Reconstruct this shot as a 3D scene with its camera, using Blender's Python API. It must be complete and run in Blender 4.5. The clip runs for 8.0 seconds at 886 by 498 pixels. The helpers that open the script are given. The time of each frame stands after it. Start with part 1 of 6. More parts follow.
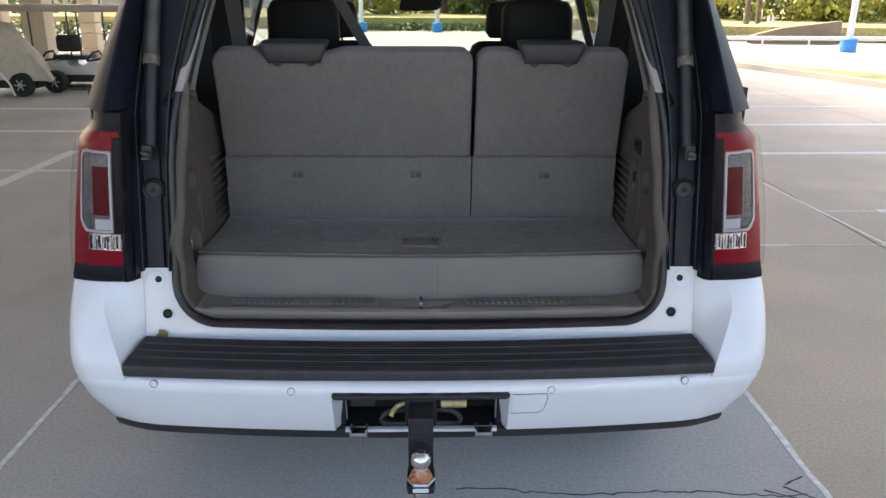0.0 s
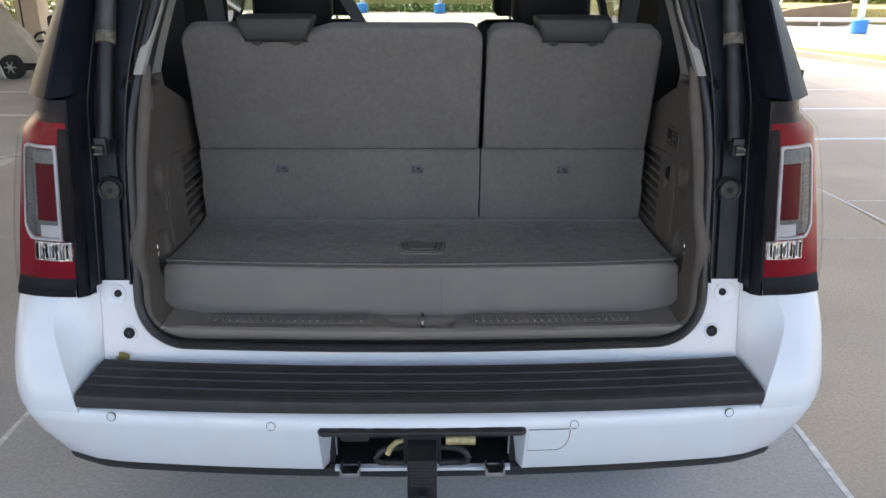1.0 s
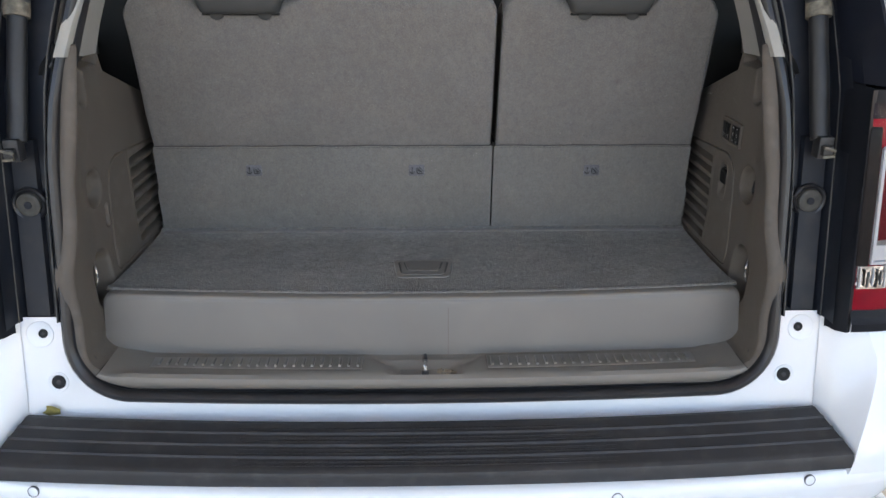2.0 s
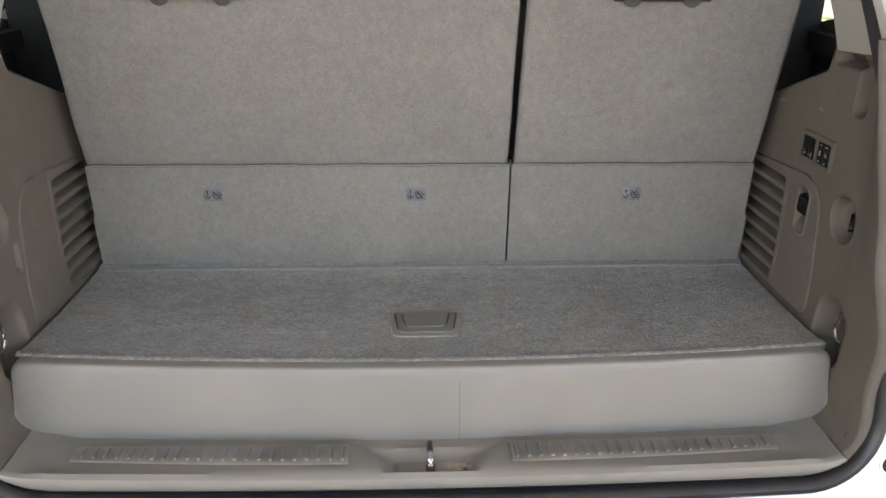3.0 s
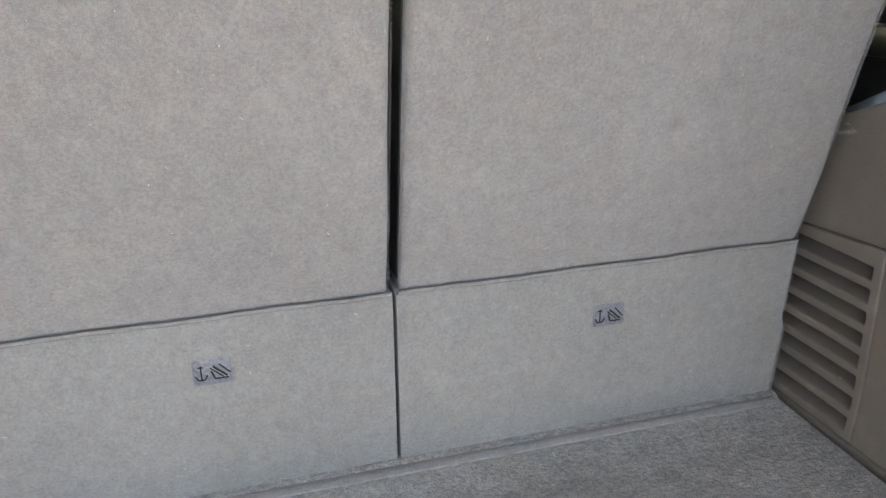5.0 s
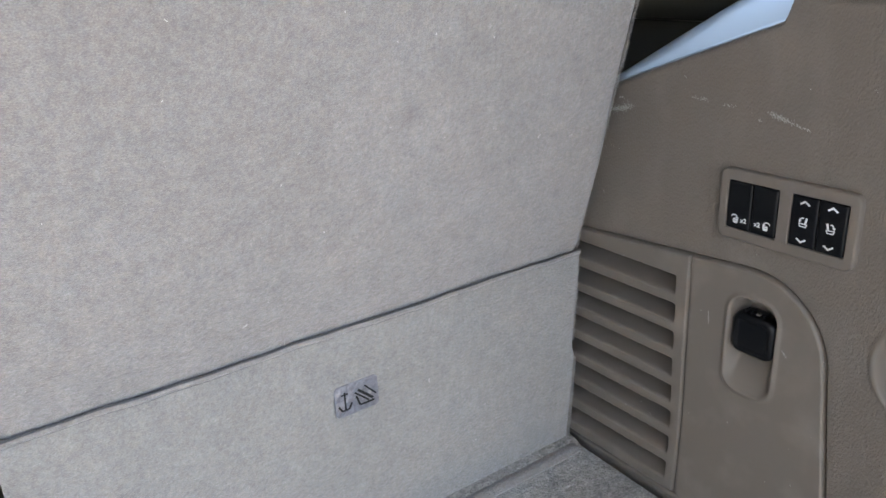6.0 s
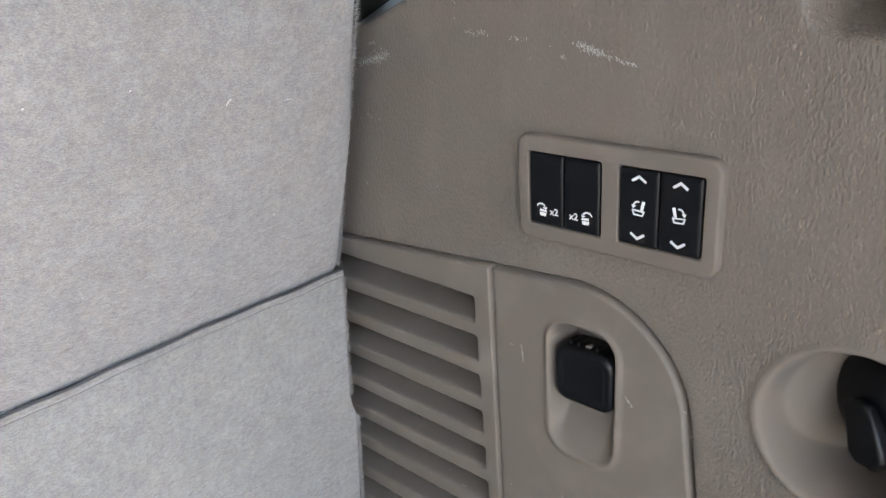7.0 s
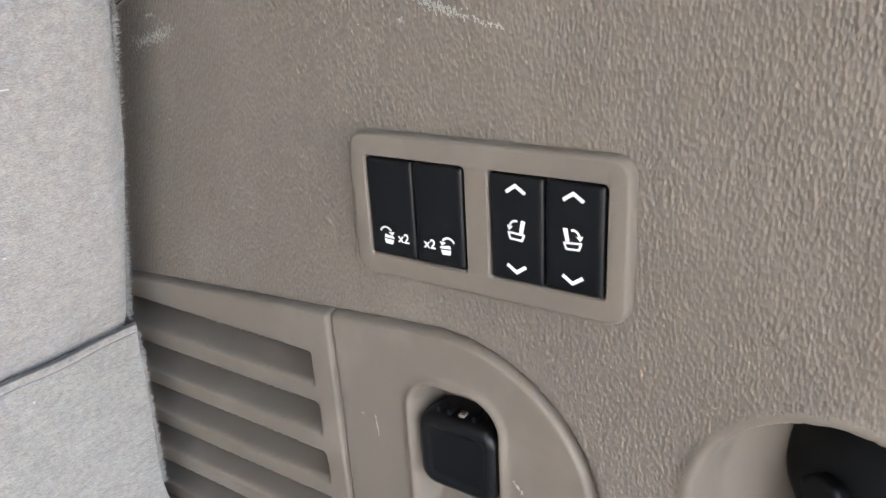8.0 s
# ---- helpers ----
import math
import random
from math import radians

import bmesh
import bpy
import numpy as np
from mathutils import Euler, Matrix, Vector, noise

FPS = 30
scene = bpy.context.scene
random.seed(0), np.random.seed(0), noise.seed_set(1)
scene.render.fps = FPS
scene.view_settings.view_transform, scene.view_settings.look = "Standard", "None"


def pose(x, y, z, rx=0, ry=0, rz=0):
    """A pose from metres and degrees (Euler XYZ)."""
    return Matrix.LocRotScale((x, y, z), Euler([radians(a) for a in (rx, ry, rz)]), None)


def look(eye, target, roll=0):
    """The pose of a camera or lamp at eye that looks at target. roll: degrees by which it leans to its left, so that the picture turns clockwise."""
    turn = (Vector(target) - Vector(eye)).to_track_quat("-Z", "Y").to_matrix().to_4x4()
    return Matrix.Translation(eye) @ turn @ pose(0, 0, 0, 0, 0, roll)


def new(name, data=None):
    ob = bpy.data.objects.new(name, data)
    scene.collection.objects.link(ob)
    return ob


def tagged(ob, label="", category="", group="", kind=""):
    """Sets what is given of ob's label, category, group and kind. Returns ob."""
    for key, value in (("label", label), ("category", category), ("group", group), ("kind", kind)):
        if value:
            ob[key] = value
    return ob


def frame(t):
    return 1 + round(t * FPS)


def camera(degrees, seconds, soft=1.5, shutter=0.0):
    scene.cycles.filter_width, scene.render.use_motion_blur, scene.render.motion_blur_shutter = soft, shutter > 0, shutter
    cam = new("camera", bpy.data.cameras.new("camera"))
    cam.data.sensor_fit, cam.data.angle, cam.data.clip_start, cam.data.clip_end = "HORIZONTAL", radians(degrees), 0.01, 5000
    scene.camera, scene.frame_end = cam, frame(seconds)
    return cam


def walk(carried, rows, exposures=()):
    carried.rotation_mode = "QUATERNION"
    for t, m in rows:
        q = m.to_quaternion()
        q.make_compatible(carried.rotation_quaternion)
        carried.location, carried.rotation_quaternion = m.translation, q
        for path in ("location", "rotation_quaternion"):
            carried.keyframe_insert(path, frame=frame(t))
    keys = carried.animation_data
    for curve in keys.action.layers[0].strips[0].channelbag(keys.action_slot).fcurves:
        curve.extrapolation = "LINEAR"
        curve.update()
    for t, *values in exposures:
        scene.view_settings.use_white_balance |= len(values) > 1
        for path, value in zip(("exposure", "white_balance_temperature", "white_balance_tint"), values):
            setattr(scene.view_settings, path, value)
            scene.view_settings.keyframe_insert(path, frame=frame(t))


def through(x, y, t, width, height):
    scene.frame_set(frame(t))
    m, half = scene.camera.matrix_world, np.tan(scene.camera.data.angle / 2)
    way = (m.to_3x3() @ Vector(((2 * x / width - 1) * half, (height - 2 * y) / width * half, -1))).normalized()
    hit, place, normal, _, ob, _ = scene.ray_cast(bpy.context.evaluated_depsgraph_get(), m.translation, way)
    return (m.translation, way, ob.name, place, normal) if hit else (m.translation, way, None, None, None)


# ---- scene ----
cam = camera(60.0, 8.0)
PATH = [
    (0, (0.016, 0.076, 1.691), (0.059, 1.971, 1.052), 0.3),
    (0.5, (0.019, 0.208, 1.668), (0.055, 2.099, 1.018), 0.3),
    (1, (0.015, 0.391, 1.654), (0.053, 2.271, 0.974), 0.3),
    (1.5, (0.016, 0.575, 1.629), (0.048, 2.447, 0.925), 0.1),
    (1.7, (0.011, 0.661, 1.622), (0.048, 2.528, 0.905), 0.1),
    (3, (-0.023, 1.165, 1.573), (0.053, 3.017, 0.821), 0.4),
    (3.5, (-0.026, 1.348, 1.561), (0.056, 3.191, 0.79), 0.5),
    (4, (-0.026, 1.536, 1.531), (0.064, 3.386, 0.775), 0.5),
    (4.2, (-0.021, 1.616, 1.522), (0.089, 3.465, 0.769), 0.2),
    (5.3, (0.058, 2.005, 1.47), (0.737, 3.755, 0.778), -1.9),
    (5.5, (0.078, 2.058, 1.466), (0.882, 3.745, 0.755), -2.0),
    (5.8, (0.133, 2.115, 1.441), (1.108, 3.711, 0.729), -2.3),
    (6, (0.179, 2.15, 1.421), (1.236, 3.689, 0.705), -2.7),
    (6.5, (0.275, 2.215, 1.379), (1.489, 3.628, 0.65), -3.4),
    (7, (0.373, 2.26, 1.353), (1.714, 3.544, 0.609), -3.7),
    (7.5, (0.442, 2.291, 1.336), (1.884, 3.461, 0.593), -3.5),
    (8, (0.469, 2.31, 1.322), (1.995, 3.371, 0.583), -3.3),
]
EXPOSURES = [(0.0, 2.25, 6900, 12), (1.5, 2.6, 7000, 12), (3.0, 3.72, 8200, 12), (4.2, 4.02, 8100, 12), (5.5, 4.25, 7300, 13), (6.5, 4.67, 7350, 13), (7.2, 5.03, 7500, 13), (8.0, 5.4, 7700, 13)]
walk(cam, [(t, look(eye, target, roll)) for t, eye, target, roll in PATH], EXPOSURES)


# ---- world, sun and light ----
world = bpy.data.worlds.new("sky")
scene.world = world
world.use_nodes = True
wn = world.node_tree.nodes
sky = wn.new("ShaderNodeTexSky")
sky.sky_type = "NISHITA"
sky.sun_disc = False
sky.dust_density = 4.0
sky.ozone_density = 0.6
sky.sun_elevation = radians(49.7)
sky.sun_rotation = radians(326)
wn["Background"].inputs["Strength"].default_value = 0.15
world.node_tree.links.new(sky.outputs[0], wn["Background"].inputs[0])
sun = new("sun", bpy.data.lights.new("sun", "SUN"))
sun.data.energy, sun.data.angle, sun.data.color = 2.3, radians(0.6), (1.0, 0.94, 0.84)
sun.matrix_world = look((-8, 12, 17), (0, 0, 0))


# ---- materials ----
def material(name, color, rough=0.5, metal=0.0, coat=0.0, var=0.0, var_scale=8.0, fine=0.0, fine_scale=400.0,
             bump=0.0, bump_scale=300.0, bump_kind="noise", bump_dist=0.001, stretch=(1, 1, 1), per_object=0.0,
             spec=0.5, sheen=0.0, speck=0.0, speck_scale=120.0, speck_color=(0.6, 0.58, 0.54), dirt=0.0, dirt_color=(0.2, 0.17, 0.13), dirt_scale=5.0):
    """A surface with colour that varies at two scales, a fine relief and dirt."""
    m = bpy.data.materials.new(name)
    m.use_nodes = True
    n, l = m.node_tree.nodes, m.node_tree.links
    b = n["Principled BSDF"]
    b.inputs["Roughness"].default_value = rough
    b.inputs["Metallic"].default_value = metal
    b.inputs["Coat Weight"].default_value = coat
    b.inputs["Coat Roughness"].default_value = 0.04
    b.inputs["Specular IOR Level"].default_value = spec
    b.inputs["Sheen Weight"].default_value = sheen
    geo = n.new("ShaderNodeNewGeometry")
    mapping = n.new("ShaderNodeMapping")
    mapping.inputs["Scale"].default_value = stretch
    l.new(geo.outputs["Position"], mapping.inputs["Vector"])
    at = mapping.outputs[0]

    def noise_tex(scale, detail=4.0):
        t = n.new("ShaderNodeTexNoise")
        t.inputs["Scale"].default_value, t.inputs["Detail"].default_value = scale, detail
        l.new(at, t.inputs["Vector"])
        return t.outputs["Fac"]

    def ramp(src, lo, hi):
        r = n.new("ShaderNodeMapRange")
        r.inputs["From Min"].default_value, r.inputs["From Max"].default_value = lo, hi
        l.new(src, r.inputs["Value"])
        return r.outputs[0]

    def mix(a, bcol, fac, blend="MIX"):
        x = n.new("ShaderNodeMix")
        x.data_type, x.blend_type = "RGBA", blend
        for src, i in ((a, 6), (bcol, 7)):
            if isinstance(src, tuple):
                x.inputs[i].default_value = (*src, 1)
            else:
                l.new(src, x.inputs[i])
        if isinstance(fac, float):
            x.inputs[0].default_value = fac
        else:
            l.new(fac, x.inputs[0])
        return x.outputs[2]

    col = mix(color, color, 0.0)
    if var:
        col = mix(tuple(c * (1 - var) for c in color), tuple(min(1, c * (1 + var)) for c in color), ramp(noise_tex(var_scale), 0.3, 0.7))
    if fine:
        g = mix((1 - fine,) * 3, (1 + fine,) * 3, ramp(noise_tex(fine_scale, 2.0), 0.3, 0.7))
        col = mix(col, g, 1.0, "MULTIPLY")
    if dirt:
        k = n.new("ShaderNodeMath")
        k.operation = "MULTIPLY"
        l.new(ramp(noise_tex(dirt_scale, 6.0), 0.52, 0.75), k.inputs[0])
        k.inputs[1].default_value = dirt
        col = mix(col, dirt_color, k.outputs[0])
    if speck:
        v = n.new("ShaderNodeTexVoronoi")
        v.inputs["Scale"].default_value = speck_scale
        l.new(at, v.inputs["Vector"])
        sp = ramp(v.outputs["Distance"], speck, speck * 0.5)
        col = mix(col, speck_color, sp)
    if per_object:
        info = n.new("ShaderNodeObjectInfo")
        g = mix((1 - per_object,) * 3, (1 + per_object,) * 3, info.outputs["Random"])
        col = mix(col, g, 1.0, "MULTIPLY")
    l.new(col, b.inputs["Base Color"])
    if bump:
        if bump_kind == "noise":
            h = noise_tex(bump_scale, 3.0)
        else:
            v = n.new("ShaderNodeTexVoronoi")
            v.feature = "SMOOTH_F1" if bump_kind == "pebble" else "DISTANCE_TO_EDGE"
            v.inputs["Scale"].default_value = bump_scale
            if bump_kind == "pebble":
                v.inputs["Smoothness"].default_value = 0.3
            warp = n.new("ShaderNodeTexNoise")
            warp.inputs["Scale"].default_value = bump_scale * 0.7
            l.new(at, warp.inputs["Vector"])
            add = n.new("ShaderNodeVectorMath")
            add.operation = "MULTIPLY_ADD"
            l.new(warp.outputs["Color"], add.inputs[0])
            add.inputs[1].default_value = (0.5 / bump_scale,) * 3
            l.new(at, add.inputs[2])
            l.new(add.outputs[0], v.inputs["Vector"])
            h = v.outputs["Distance"]
        bp = n.new("ShaderNodeBump")
        bp.inputs["Strength"].default_value, bp.inputs["Distance"].default_value = bump, bump_dist
        l.new(h, bp.inputs["Height"])
        l.new(bp.outputs[0], b.inputs["Normal"])
    return m


def carpet(name, color, layers, hue=0.04, hue_scale=420.0, relief=(), sheen=0.1, stains=0.0, stain_color=(0.16, 0.14, 0.12), spots=()):
    """Needled carpet: layers of (scale, strength, stretch along x, y, z) shade the pile, and a relief of tufts."""
    m = bpy.data.materials.new(name)
    m.use_nodes = True
    n, l = m.node_tree.nodes, m.node_tree.links
    b = n["Principled BSDF"]
    b.inputs["Roughness"].default_value = 0.95
    b.inputs["Specular IOR Level"].default_value = 0.05
    b.inputs["Sheen Weight"].default_value = sheen
    b.inputs["Sheen Roughness"].default_value = 0.6
    geo = n.new("ShaderNodeNewGeometry")

    def noise_of(scale, stretch, detail=3.0):
        mp = n.new("ShaderNodeMapping")
        mp.inputs["Scale"].default_value = stretch
        l.new(geo.outputs["Position"], mp.inputs["Vector"])
        t = n.new("ShaderNodeTexNoise")
        t.inputs["Scale"].default_value, t.inputs["Detail"].default_value = scale, detail
        l.new(mp.outputs[0], t.inputs["Vector"])
        return t.outputs["Fac"]

    def remap(src, lo, hi, to_lo, to_hi):
        r = n.new("ShaderNodeMapRange")
        for key, v in (("From Min", lo), ("From Max", hi), ("To Min", to_lo), ("To Max", to_hi)):
            r.inputs[key].default_value = v
        l.new(src, r.inputs["Value"])
        return r.outputs[0]

    def math_of(op, a, c):
        k = n.new("ShaderNodeMath")
        k.operation = op
        l.new(a, k.inputs[0])
        if isinstance(c, float):
            k.inputs[1].default_value = c
        else:
            l.new(c, k.inputs[1])
        return k.outputs[0]

    shade = None
    for scale, strength, stretch in layers:
        f = remap(noise_of(scale, stretch), 0.3, 0.7, 1 - strength, 1 + strength)
        shade = f if shade is None else math_of("MULTIPLY", shade, f)
    tint = n.new("ShaderNodeMix")
    tint.data_type = "RGBA"
    tint.inputs[6].default_value = (color[0] * (1 + hue), color[1], color[2] * (1 - hue), 1)
    tint.inputs[7].default_value = (color[0] * (1 - hue), color[1], color[2] * (1 + 1.4 * hue), 1)
    l.new(remap(noise_of(hue_scale, (1, 1, 1)), 0.35, 0.65, 0, 1), tint.inputs[0])
    col = tint.outputs[2]
    if stains:
        st = n.new("ShaderNodeMix")
        st.data_type = "RGBA"
        l.new(remap(noise_of(9.0, (1, 1, 1), 5.0), 0.60, 0.74, 0, stains), st.inputs[0])
        l.new(col, st.inputs[6])
        st.inputs[7].default_value = (*stain_color, 1)
        col = st.outputs[2]
    # single old spots, each a place with its radius and strength
    for place, radius, strength in spots:
        dist = n.new("ShaderNodeVectorMath")
        dist.operation = "DISTANCE"
        l.new(geo.outputs["Position"], dist.inputs[0])
        dist.inputs[1].default_value = place
        uneven = math_of("ADD", dist.outputs["Value"], math_of("MULTIPLY", noise_of(90.0, (1, 1, 1)), float(radius)))
        sp = n.new("ShaderNodeMix")
        sp.data_type = "RGBA"
        l.new(remap(uneven, radius * 1.5, radius * 0.6, 0, strength), sp.inputs[0])
        l.new(col, sp.inputs[6])
        sp.inputs[7].default_value = (0.062, 0.052, 0.046, 1)
        col = sp.outputs[2]
    vm = n.new("ShaderNodeVectorMath")
    vm.operation = "SCALE"
    l.new(col, vm.inputs[0])
    l.new(shade, vm.inputs["Scale"])
    l.new(vm.outputs[0], b.inputs["Base Color"])
    height = None
    for scale, strength, stretch in relief:
        f = math_of("MULTIPLY", noise_of(scale, stretch, 2.0), float(strength))
        height = f if height is None else math_of("ADD", height, f)
    bp = n.new("ShaderNodeBump")
    bp.inputs["Strength"].default_value, bp.inputs["Distance"].default_value = 1.0, 0.001
    l.new(height, bp.inputs["Height"])
    l.new(bp.outputs[0], b.inputs["Normal"])
    return m


def glass(name, color, rough=0.0, through=1.0, solid=False, shine=1.0):
    """Thin glass: mostly clear or tinted, with the gloss of its surface."""
    m = bpy.data.materials.new(name)
    m.use_nodes = True
    n, l = m.node_tree.nodes, m.node_tree.links
    b = n["Principled BSDF"]
    b.inputs["Base Color"].default_value = (*color, 1)
    b.inputs["Roughness"].default_value = rough
    if solid:
        b.inputs["Transmission Weight"].default_value = through
        b.inputs["IOR"].default_value = 1.3
        return m
    clear = n.new("ShaderNodeBsdfTransparent")
    clear.inputs["Color"].default_value = (*color, 1)
    gloss = n.new("ShaderNodeBsdfGlossy")
    gloss.inputs["Roughness"].default_value = rough
    weight = n.new("ShaderNodeLayerWeight")
    power = n.new("ShaderNodeMath")
    power.operation = "POWER"
    power.inputs[1].default_value = 4.0
    l.new(weight.outputs["Facing"], power.inputs[0])
    fres = n.new("ShaderNodeMath")
    fres.operation = "MULTIPLY_ADD"
    fres.inputs[1].default_value, fres.inputs[2].default_value = 0.7 * shine, 0.04 * shine
    l.new(power.outputs[0], fres.inputs[0])
    mx = n.new("ShaderNodeMixShader")
    l.new(fres.outputs[0], mx.inputs[0])
    l.new(clear.outputs[0], mx.inputs[1])
    l.new(gloss.outputs[0], mx.inputs[2])
    l.new(mx.outputs[0], n["Material Output"].inputs["Surface"])
    return m


M = {}
M["pillar_black"] = material("pillar_black", (0.010, 0.011, 0.014), 0.40, spec=0.10, dirt=0.2, dirt_color=(0.04, 0.037, 0.033), dirt_scale=14)
M["stop_rubber"] = material("stop_rubber", (0.045, 0.042, 0.036), 0.75, var=0.3, var_scale=60)
M["white_paint"] = material("white_paint", (0.62, 0.64, 0.665), 0.35, coat=0.8, var=0.03, var_scale=3, dirt=0.12, dirt_color=(0.45, 0.42, 0.36), dirt_scale=9)
M["black_gloss"] = material("black_gloss", (0.012, 0.013, 0.015), 0.12, coat=0.6, dirt=0.15, dirt_color=(0.06, 0.055, 0.05), dirt_scale=14)
M["shank_black"] = material("shank_black", (0.010, 0.010, 0.011), 0.38, spec=0.4, dirt=0.35, dirt_color=(0.05, 0.05, 0.052), dirt_scale=50)
M["stamp_grey"] = material("stamp_grey", (0.030, 0.030, 0.032), 0.6)
M["jamb_paint"] = material("jamb_paint", (0.010, 0.012, 0.017), 0.40, spec=0.22, var=0.2, var_scale=12, dirt=0.3, dirt_color=(0.034, 0.031, 0.028), dirt_scale=16)
M["jamb_plastic"] = material("jamb_plastic", (0.010, 0.012, 0.017), 0.5, spec=0.3, bump=0.15, bump_scale=900, dirt=0.35, dirt_color=(0.04, 0.037, 0.034), dirt_scale=20)
M["step_plastic"] = material("step_plastic", (0.017, 0.017, 0.019), 0.5, var=0.25, var_scale=14, bump=0.5, bump_scale=700, bump_dist=0.0008, dirt=0.4, dirt_color=(0.055, 0.052, 0.05), dirt_scale=30)
M["black_plastic"] = material("black_plastic", (0.014, 0.014, 0.015), 0.5, bump=0.2, bump_scale=900, dirt=0.3, dirt_color=(0.05, 0.045, 0.04), dirt_scale=25)
M["rubber"] = material("rubber", (0.012, 0.012, 0.014), 0.36, var=0.3, var_scale=20, dirt=0.25, dirt_color=(0.05, 0.047, 0.042), dirt_scale=18)
M["dusty_edge"] = material("dusty_edge", (0.055, 0.052, 0.048), 0.7, var=0.5, var_scale=18, dirt=0.5, dirt_color=(0.014, 0.014, 0.016), dirt_scale=30)
M["strut_grey"] = material("strut_grey", (0.028, 0.028, 0.028), 0.45, var=0.4, var_scale=25, dirt=0.5, dirt_color=(0.09, 0.085, 0.075), dirt_scale=30)
M["dust_tan"] = material("dust_tan", (0.13, 0.115, 0.09), 0.9, var=0.5, var_scale=70, dirt=0.5, dirt_color=(0.03, 0.03, 0.03), dirt_scale=60)
M["scuff_metal"] = material("scuff_metal", (0.25, 0.243, 0.23), 0.33, metal=0.75, var=0.18, var_scale=14, dirt=0.3, dirt_color=(0.16, 0.14, 0.12), dirt_scale=25)
M["dry_leaf"] = material("dry_leaf", (0.20, 0.17, 0.05), 0.8, var=0.3, var_scale=90)
# near-black for joints, holes and underside; elsewhere shade put into colour
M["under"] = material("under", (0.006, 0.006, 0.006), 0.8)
PILE = [(5.0, 0.05, (1, 1, 1)), (22.0, 0.035, (1.2, 1, 0.9)), (70.0, 0.075, (1.1, 1, 0.9)), (330.0, 0.12, (0.9, 1, 0.8)), (1300.0, 0.18, (0.7, 1, 1))]
M["seat_carpet"] = carpet("seat_carpet", (0.1375, 0.1265, 0.1175), PILE, 0.022, 260.0, [(380.0, 1.3, (0.7, 1, 1)), (1500.0, 0.8, (0.6, 1, 1))], 0.15, 0.35, spots=[((0.451, 2.575, 1.323), 0.011, 0.35), ((0.500, 2.560, 1.372), 0.020, 0.12), ((0.335, 2.590, 1.270), 0.024, 0.10), ((-0.030, 2.585, 1.282), 0.0035, 0.6), ((0.020, 2.589, 1.268), 0.004, 0.35), ((-0.330, 2.575, 1.330), 0.005, 0.35), ((-0.420, 2.637, 1.035), 0.004, 0.4)])
M["panel_carpet"] = carpet("panel_carpet", (0.1335, 0.1265, 0.1175), PILE, 0.022, 260.0, [(380.0, 1.3, (0.7, 1, 1)), (1500.0, 0.8, (0.6, 1, 1))], 0.15, 0.35)
M["lid_carpet"] = carpet("lid_carpet", (0.172, 0.1635, 0.150), [(4.0, 0.10, (1, 1, 1)), (40.0, 0.14, (0.8, 1.2, 1)), (150.0, 0.22, (0.8, 1.1, 1)), (480.0, 0.32, (0.85, 1.1, 1))], 0.008, 60.0, [(190.0, 3.0, (0.85, 1.0, 1)), (600.0, 1.8, (0.9, 1, 1))], 0.05, 0.2)
M["taupe_grain"] = material("taupe_grain", (0.090, 0.0762, 0.0645), 0.52, spec=0.2, var=0.05, var_scale=5, bump=0.58, bump_scale=890, bump_kind="pebble", bump_dist=0.0009, stretch=(1, 1.0, 0.52), dirt=0.08, dirt_color=(0.30, 0.27, 0.24), dirt_scale=22)
M["taupe_fine"] = material("taupe_fine", (0.091, 0.0772, 0.0655), 0.60, spec=0.14, var=0.05, var_scale=6, bump=0.12, bump_scale=1600, dirt=0.1, dirt_color=(0.30, 0.27, 0.24), dirt_scale=26)
M["sill_trim"] = material("sill_trim", (0.150, 0.135, 0.118), 0.45, var=0.06, var_scale=8, bump=0.15, bump_scale=1200, dirt=0.35, dirt_color=(0.15, 0.125, 0.10), dirt_scale=13)
M["handle_taupe"] = material("handle_taupe", (0.105, 0.098, 0.089), 0.5, var=0.06, var_scale=20, bump=0.12, bump_scale=1200)
M["lid_front"] = material("lid_front", (0.132, 0.121, 0.110), 0.5, var=0.05, var_scale=4, bump=0.15, bump_scale=1100, dirt=0.12, dirt_color=(0.24, 0.21, 0.18), dirt_scale=7)
M["garnish"] = material("garnish", (0.28, 0.265, 0.24), 0.6, var=0.05, var_scale=8, bump=0.2, bump_scale=900)
M["switch_black"] = material("switch_black", (0.0022, 0.0024, 0.003), 0.36, spec=0.16, bump=0.1, bump_scale=2500)
M["mark_white"] = material("mark_white", (0.46, 0.46, 0.455), 0.5)
M["chrome"] = material("chrome", (0.70, 0.70, 0.71), 0.2, metal=1.0, dirt=0.75, dirt_color=(0.06, 0.05, 0.045), dirt_scale=65)
M["steel"] = material("steel", (0.42, 0.42, 0.43), 0.35, metal=1.0, dirt=0.4, dirt_color=(0.2, 0.17, 0.14), dirt_scale=60)
M["rust"] = material("rust", (0.35, 0.13, 0.05), 0.8, var=0.5, var_scale=60, dirt=0.7, dirt_color=(0.55, 0.48, 0.40), dirt_scale=70)
M["brass"] = material("brass", (0.45, 0.36, 0.18), 0.5, metal=0.5, var=0.3, var_scale=60)
M["lens_red"] = material("lens_red", (0.20, 0.003, 0.013), 0.30, spec=0.08, coat=0.05, var=0.22, var_scale=25)
M["lens_dark_red"] = material("lens_dark_red", (0.085, 0.003, 0.007), 0.30, spec=0.08, coat=0.05, var=0.15, var_scale=40)
M["lens_white"] = material("lens_white", (0.40, 0.40, 0.42), 0.35)
